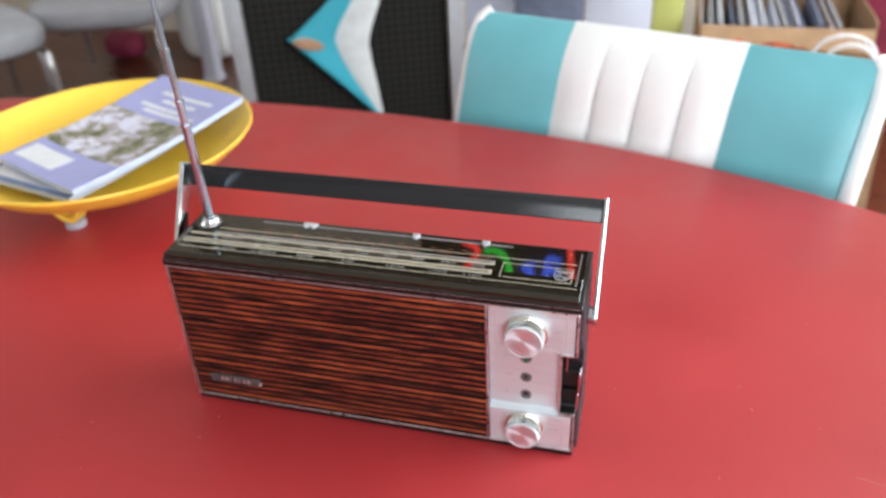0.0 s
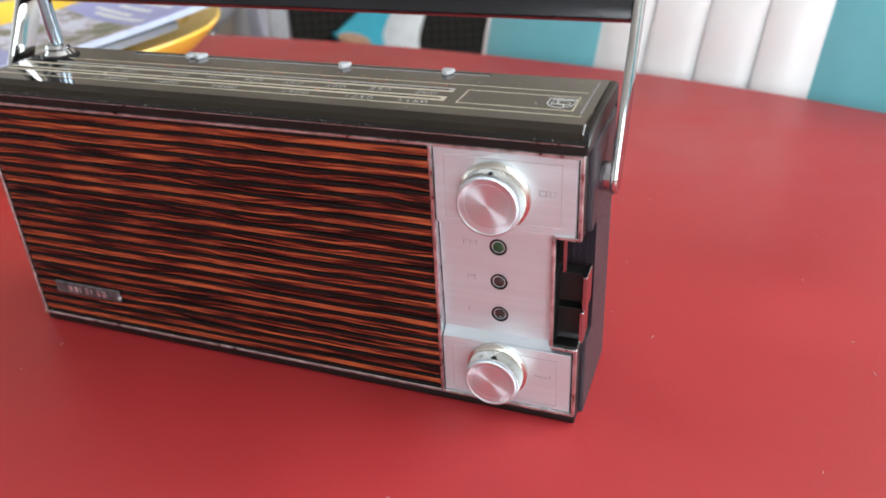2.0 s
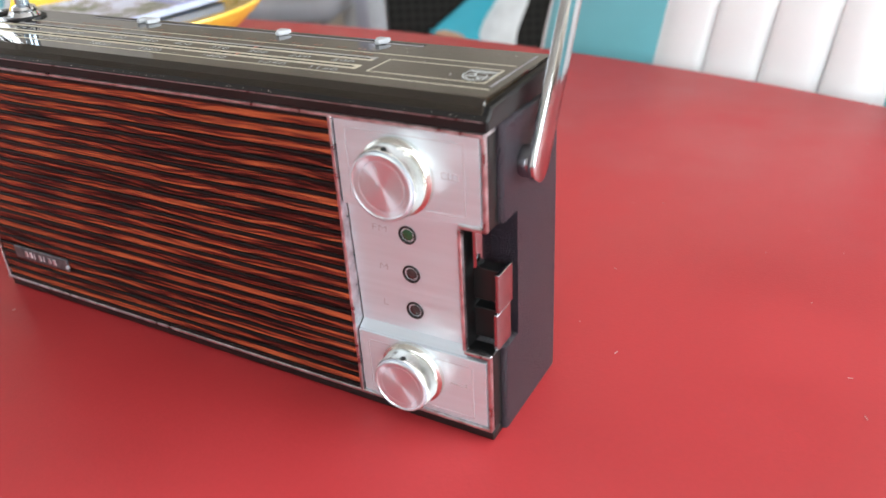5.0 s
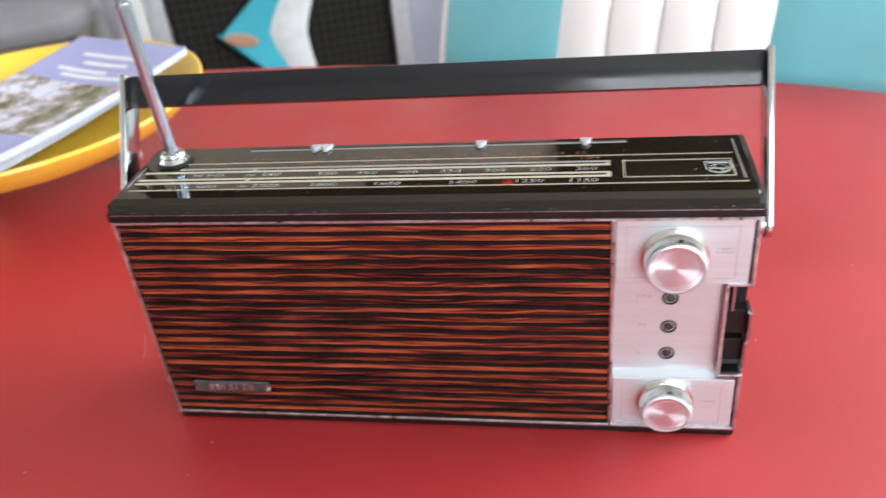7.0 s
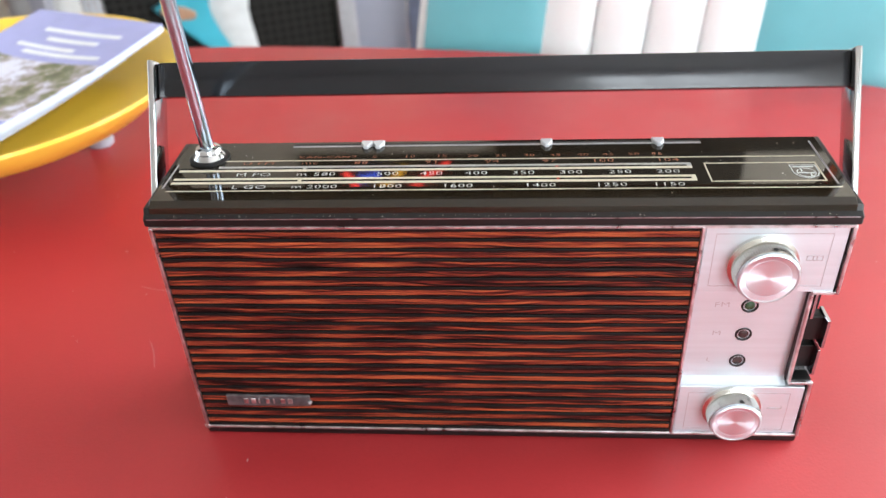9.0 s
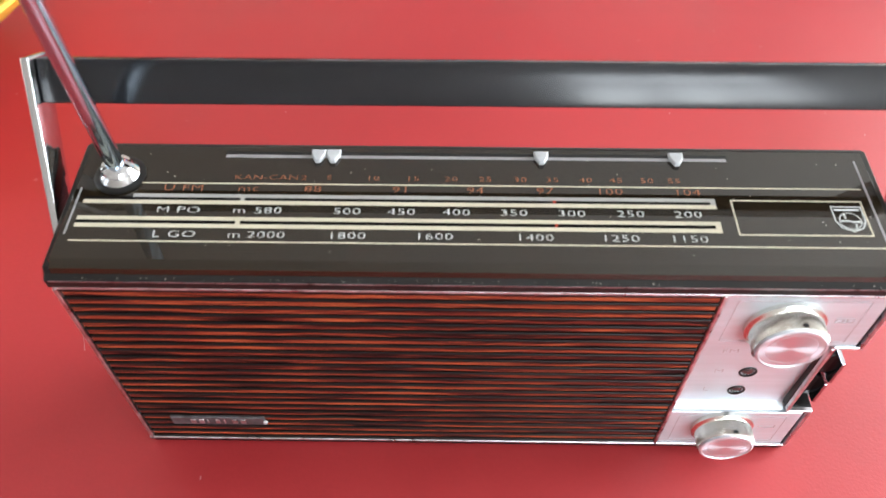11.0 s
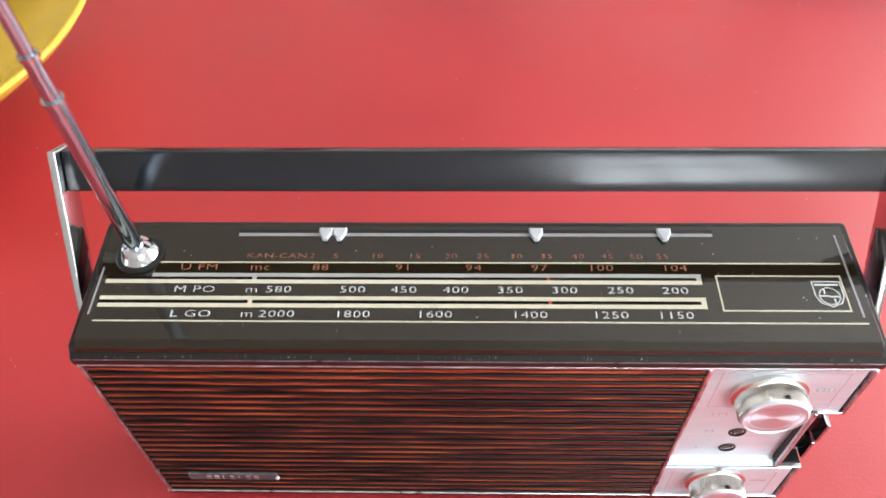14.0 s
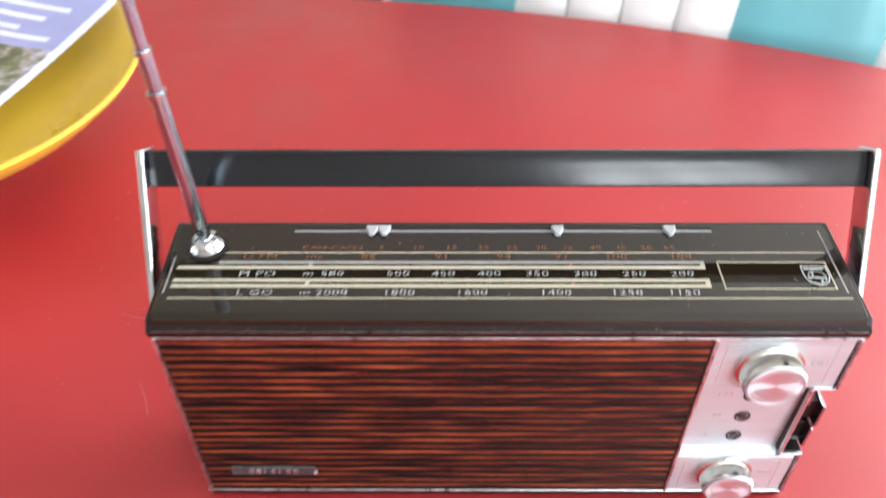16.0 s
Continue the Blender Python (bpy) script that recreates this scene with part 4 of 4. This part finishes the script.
# cardboard box full of record sleeves
def record_box():
    bx = thing("cardboard_box", (0.62, 2.03, 0), "open brown cardboard box full of record sleeves", "box")
    x0, x1, y0, y1, h = 0.395, 0.835, 1.90, 2.24, 0.455
    part("floor_panel", boxed(x0, x1, y0, y1, 0.0, 0.006), CARD, bx)
    part("front_panel", boxed(x0, x1, y0 - 0.004, y0, 0.006, h), CARD, bx)
    part("back_panel", boxed(x0, x1, y1, y1 + 0.004, 0.006, h + 0.10), CARD, bx)
    part("side_panel", boxed(x0 - 0.004, x0, y0, y1, 0.006, h + 0.02), CARD, bx)
    part("side_panel", boxed(x1, x1 + 0.004, y0, y1, 0.006, h + 0.02), CARD, bx)
    flap = prism([(y0 - 0.004, h), (y0 - 0.055, h - 0.045), (y0 - 0.058, h - 0.042), (y0, h)], x0 + 0.003, x1 - 0.003, "x")
    part("flap", flap, CARD, bx, "folded-down cardboard flap")
    rnd = random.Random(4)
    x = x0 + 0.012
    colours = [PAPER_WHITE, SLATE, GREY_LAM, LILAC, GREY_SOFT, SLATE, DUSTY, GREY_LAM]
    while x < x1 - 0.07:
        w = rnd.uniform(0.004, 0.010)
        tilt = rnd.uniform(-0.012, 0.012)
        bm = boxed(x, x + w, y0 + 0.006, y1 - 0.02, 0.008, h + rnd.uniform(-0.012, 0.018))
        for v in bm.verts:
            if v.co.z > 0.2:
                v.co.x += tilt
        sleeve = single("record_sleeve", bm, rnd.choice(colours), "record sleeve standing upright in a cardboard box", "record", base=(x, y0 + 0.1, 0.008))
        tagged(sleeve, group="records in the box")
        x += w + rnd.uniform(0.010, 0.016)


record_box()


def carrier_bag(cx, cy, w, d, h, mat, handle_mat, label, rise, turn=0):
    bag = thing("carrier_bag", (cx, cy, 0), label, "bag")
    bm = bmesh.new()
    n = 10
    rings = []
    for j in range(9):
        v = j / 8
        ring = []
        for i in range(4 * n):
            side, s = divmod(i, n)
            s = s / n
            px, py = [(-1 + 2 * s, -1), (1, -1 + 2 * s), (1 - 2 * s, 1), (-1, 1 - 2 * s)][side]
            crease = 0.010 * math.sin(9 * px + 5 * v + cx * 40) * v + 0.006 * math.sin(17 * py + 8 * v)
            sx, sy = w / 2 * (1 - 0.05 * v), d / 2 * (1 - 0.35 * v)
            ring.append(bm.verts.new((cx + px * sx + crease * 0.5, cy + py * sy + crease, h * v + (0.008 * math.sin(6 * px) if j == 8 else 0))))
        rings.append(ring)
    for a, b in zip(rings, rings[1:]):
        for i in range(4 * n):
            bm.faces.new((a[i], a[(i + 1) % (4 * n)], b[(i + 1) % (4 * n)], b[i]))
    bm.faces.new(rings[0][::-1])
    part("bag_body", bm, mat, bag)
    if rise:
        for y in (-1, 1):
            pts = [(cx + w * 0.30 * math.cos(a) * (1.0 + 0.1 * y), cy + y * d * 0.28, h - 0.02 + (rise + 0.02) * math.sin(a) ** 0.6) for a in np.linspace(math.pi - 0.01, 0.01, 24)]
            part("rope_handle", tube(pts, 0.0055, 10), handle_mat, bag, "white rope handle")
    return bag


carrier_bag(0.565, 1.78, 0.20, 0.12, 0.435, ORANGE_BAG, ROPE, "crumpled orange-red paper bag on the floor", 0)
carrier_bag(0.750, 1.76, 0.24, 0.13, 0.385, CARD, ROPE, "brown paper carrier bag with white rope handles", 0.085)
board("red_panel", 0.86, 1.20, 2.30, 0.62, MAGENTA, "dark red board leaning behind the boxes", "board", 0.03, -6)


# lounge chairs and small furniture by the far wall
def lounge_chair(cx, cy, turn, mat, label):
    ch = thing("lounge_chair", (cx, cy, 0), label, "chair", "grey lounge chairs")
    m = Matrix.Translation((cx, cy, 0)) @ Matrix.Rotation(radians(turn), 4, "Z")

    def placed(bm):
        bmesh.ops.transform(bm, verts=bm.verts, matrix=m)
        return bm
    seat_b = bmesh.new()
    bmesh.ops.create_icosphere(seat_b, subdivisions=4, radius=1.0)
    for v in seat_b.verts:
        x, y, z = v.co
        q = lambda a: math.copysign(abs(a) ** 0.55, a)
        v.co = (0.27 * q(x), 0.27 * q(y), 0.33 + 0.06 * q(z))
    part("seat", placed(seat_b), mat, ch, "rounded padded seat")
    back_b = bmesh.new()
    bmesh.ops.create_icosphere(back_b, subdivisions=4, radius=1.0)
    for v in back_b.verts:
        x, y, z = v.co
        q = lambda a: math.copysign(abs(a) ** 0.6, a)
        px = 0.27 * q(x)
        v.co = (px, 0.25 + 0.05 * q(y) - 0.6 * px * px + 0.05 * z, 0.58 + 0.20 * q(z))
    part("backrest", placed(back_b), mat, ch, "rounded padded backrest")
    for sx in (-1, 1):
        pts = [(0.22 * sx, -0.24, 0.0), (0.22 * sx, -0.25, 0.20), (0.22 * sx, -0.23, 0.265), (0.22 * sx, -0.17, 0.28), (0.22 * sx, 0.17, 0.28), (0.22 * sx, 0.23, 0.26), (0.22 * sx, 0.26, 0.0)]
        part("leg_frame", placed(tube([Vector(p) for p in pts], 0.013, 12)), CHROME, ch, "bent chrome tube leg frame")
    return ch


lounge_chair(-2.10, 1.84, 60, GREY_SOFT, "pale grey padded lounge chair on chrome tube legs")
lounge_chair(-1.82, 2.36, 20, GREY_LAM, "darker grey lounge chair on chrome tube legs")
post = thing("post", (-1.46, 2.42, 0), "square lilac-grey painted post", "post")
part("shaft", boxed(-1.492, -1.432, 2.395, 2.45, 0.01, 1.6, 0.006), LILAC, post)
part("plinth", boxed(-1.497, -1.427, 2.390, 2.455, 0.0, 0.02, 0.003), LILAC, post)
hassock = bmesh.new()
bmesh.ops.create_icosphere(hassock, subdivisions=4, radius=1.0)
for v in hassock.verts:
    v.co = Vector((-1.60 + 0.13 * math.copysign(abs(v.co.x) ** 0.5, v.co.x), 2.72 + 0.13 * math.copysign(abs(v.co.y) ** 0.5, v.co.y), 0.21 + 0.21 * math.copysign(abs(v.co.z) ** 0.45, v.co.z)))
single("pouf", hassock, WHITE_VINYL, "white vinyl pouf on the floor", "pouf", base=(-1.60, 2.72, 0))
cush = bmesh.new()
bmesh.ops.create_icosphere(cush, subdivisions=3, radius=1.0)
for v in cush.verts:
    v.co = Vector((-2.0 + 0.09 * math.copysign(abs(v.co.x) ** 0.6, v.co.x), 2.62 + 0.07 * v.co.y, 0.06 + 0.06 * math.copysign(abs(v.co.z) ** 0.7, v.co.z)))
single("cushion", cush, MAGENTA, "crimson cushion lying on the floor", "cushion", base=(-2.0, 2.62, 0))

# neon sign on a dark board high on the north wall
sign = thing("neon_sign", (0.6, 2.99, 2.2), "dark wall board with red, green and blue neon tubes", "sign")
part("backboard", boxed(-0.80, 1.20, 2.955, 2.998, 2.40, 3.12, 0.004), DARK, sign, "black backboard")
# unseen panel, added so that the right of the dial cover reflects black
single("reflected_dark_panel", boxed(0.10, 2.15, 2.950, 2.998, 1.35, 2.395, 0.004), GLOSS, "unseen black panel added on the end wall to darken the dial cover's reflection", "panel", base=(1.1, 2.97, 1.35))
RED_N, GREEN_N, BLUE_N, AMBER_N = glow("red_neon", (1.0, 0.06, 0.05), 9), glow("green_neon", (0.05, 0.9, 0.08), 5), glow("blue_neon", (0.07, 0.16, 1.0), 7), glow("amber_neon", (1.0, 0.5, 0.04), 5)
NY = 2.93
for pts, mat in (([(-0.30, 2.98), (-0.44, 2.95), (-0.36, 2.80), (-0.44, 2.75)], RED_N), ([(-0.34, 2.96), (-0.24, 2.97), (-0.20, 2.90), (-0.24, 2.80), (-0.33, 2.79)], GREEN_N),
                 ([(-0.13, 2.94), (-0.08, 2.90), (-0.13, 2.87), (-0.07, 2.84)], BLUE_N), ([(0.05, 2.93), (-0.02, 2.92), (0.0, 2.86), (0.05, 2.87), (-0.01, 2.86), (0.0, 2.80), (0.06, 2.81)], BLUE_N),
                 ([(0.12, 2.95), (0.10, 2.72)], RED_N), ([(-0.50, 2.66), (-0.40, 2.58), (-0.46, 2.46)], RED_N), ([(-0.34, 2.64), (-0.22, 2.62), (-0.10, 2.50), (0.02, 2.42)], RED_N),
                 ([(-0.36, 2.60), (-0.24, 2.50), (-0.18, 2.44)], AMBER_N), ([(-0.40, 2.50), (-0.30, 2.48)], BLUE_N)):
    line = arc([(a - 0.13, NY, b) for a, b in pts], 5)
    part("neon_tube", tube(line, 0.011, 8), mat, sign)
    part("tube_clip", boxed(pts[0][0] - 0.136, pts[0][0] - 0.124, NY, 2.956, pts[0][1] - 0.006, pts[0][1] + 0.006), GREY_LAM, sign)

# ---- lint and scratches ----
rnd = random.Random(11)
bm = bmesh.new()
for _ in range(260):
    x, y = rnd.uniform(-0.25, 0.75), rnd.uniform(-0.45, 0.42)
    if -0.01 < x < 0.28 and -0.005 < y < 0.06 or ((x + 0.2) / 1.0) ** 2 + ((y + 0.05) / 0.55) ** 2 > 1:
        continue
    length, a = rnd.choice((0.0005, 0.0007, 0.0009, 0.0016)) * rnd.uniform(0.6, 1.4), rnd.uniform(0, 3.14)
    m = Matrix.Translation((x, y, TABLE + 0.00018)) @ Matrix.Rotation(a, 4, "Z") @ Matrix.Diagonal((length, rnd.uniform(0.00025, 0.0005), 0.0003, 1))
    bmesh.ops.create_cube(bm, size=1, matrix=m)
for cx, cy, radius, a0, a1 in ((0.50, 0.10, 0.030, 3.6, 5.2), (0.44, -0.03, 0.05, 1.2, 1.7), (-0.05, 0.20, 0.09, 4.4, 4.9), (0.42, 0.20, 0.12, 1.0, 1.25), (-0.12, 0.02, 0.08, 0.3, 0.8), (0.33, -0.16, 0.07, 2.2, 2.6)):
    tube([(cx + radius * math.cos(a), cy + radius * math.sin(a), TABLE + 0.00002) for a in np.linspace(a0, a0 + (a1 - a0) * 0.6, 9)], 0.00011, 6, bm)
single("lint", bm, material("pale_lint", (0.50, 0.28, 0.27), 0.8), "specks of pale lint on the red tabletop", "lint", "stuff")
bm = bmesh.new()
for _ in range(190):
    if rnd.random() < 0.75:
        x, y, z = rnd.uniform(0.0, 0.27), rnd.uniform(-0.0012, 0.0010), 0.8706
    else:
        x, y, z = rnd.uniform(0.005, 0.265), rnd.uniform(0.006, 0.05), LIDTOP + 0.0001
    r = rnd.uniform(0.00007, 0.00020)
    bmesh.ops.create_cube(bm, size=1, matrix=Matrix.Translation((x, y, z)) @ Matrix.Rotation(rnd.uniform(0, 3), 4, "Z") @ Matrix.Diagonal((r * rnd.choice((1, 1, 3)), r, 0.0003, 1)))
dust = part("dust", bm, material("grey_dust", (0.45, 0.43, 0.40), 0.9), cover, smooth=False)
tagged(dust, kind="stuff")
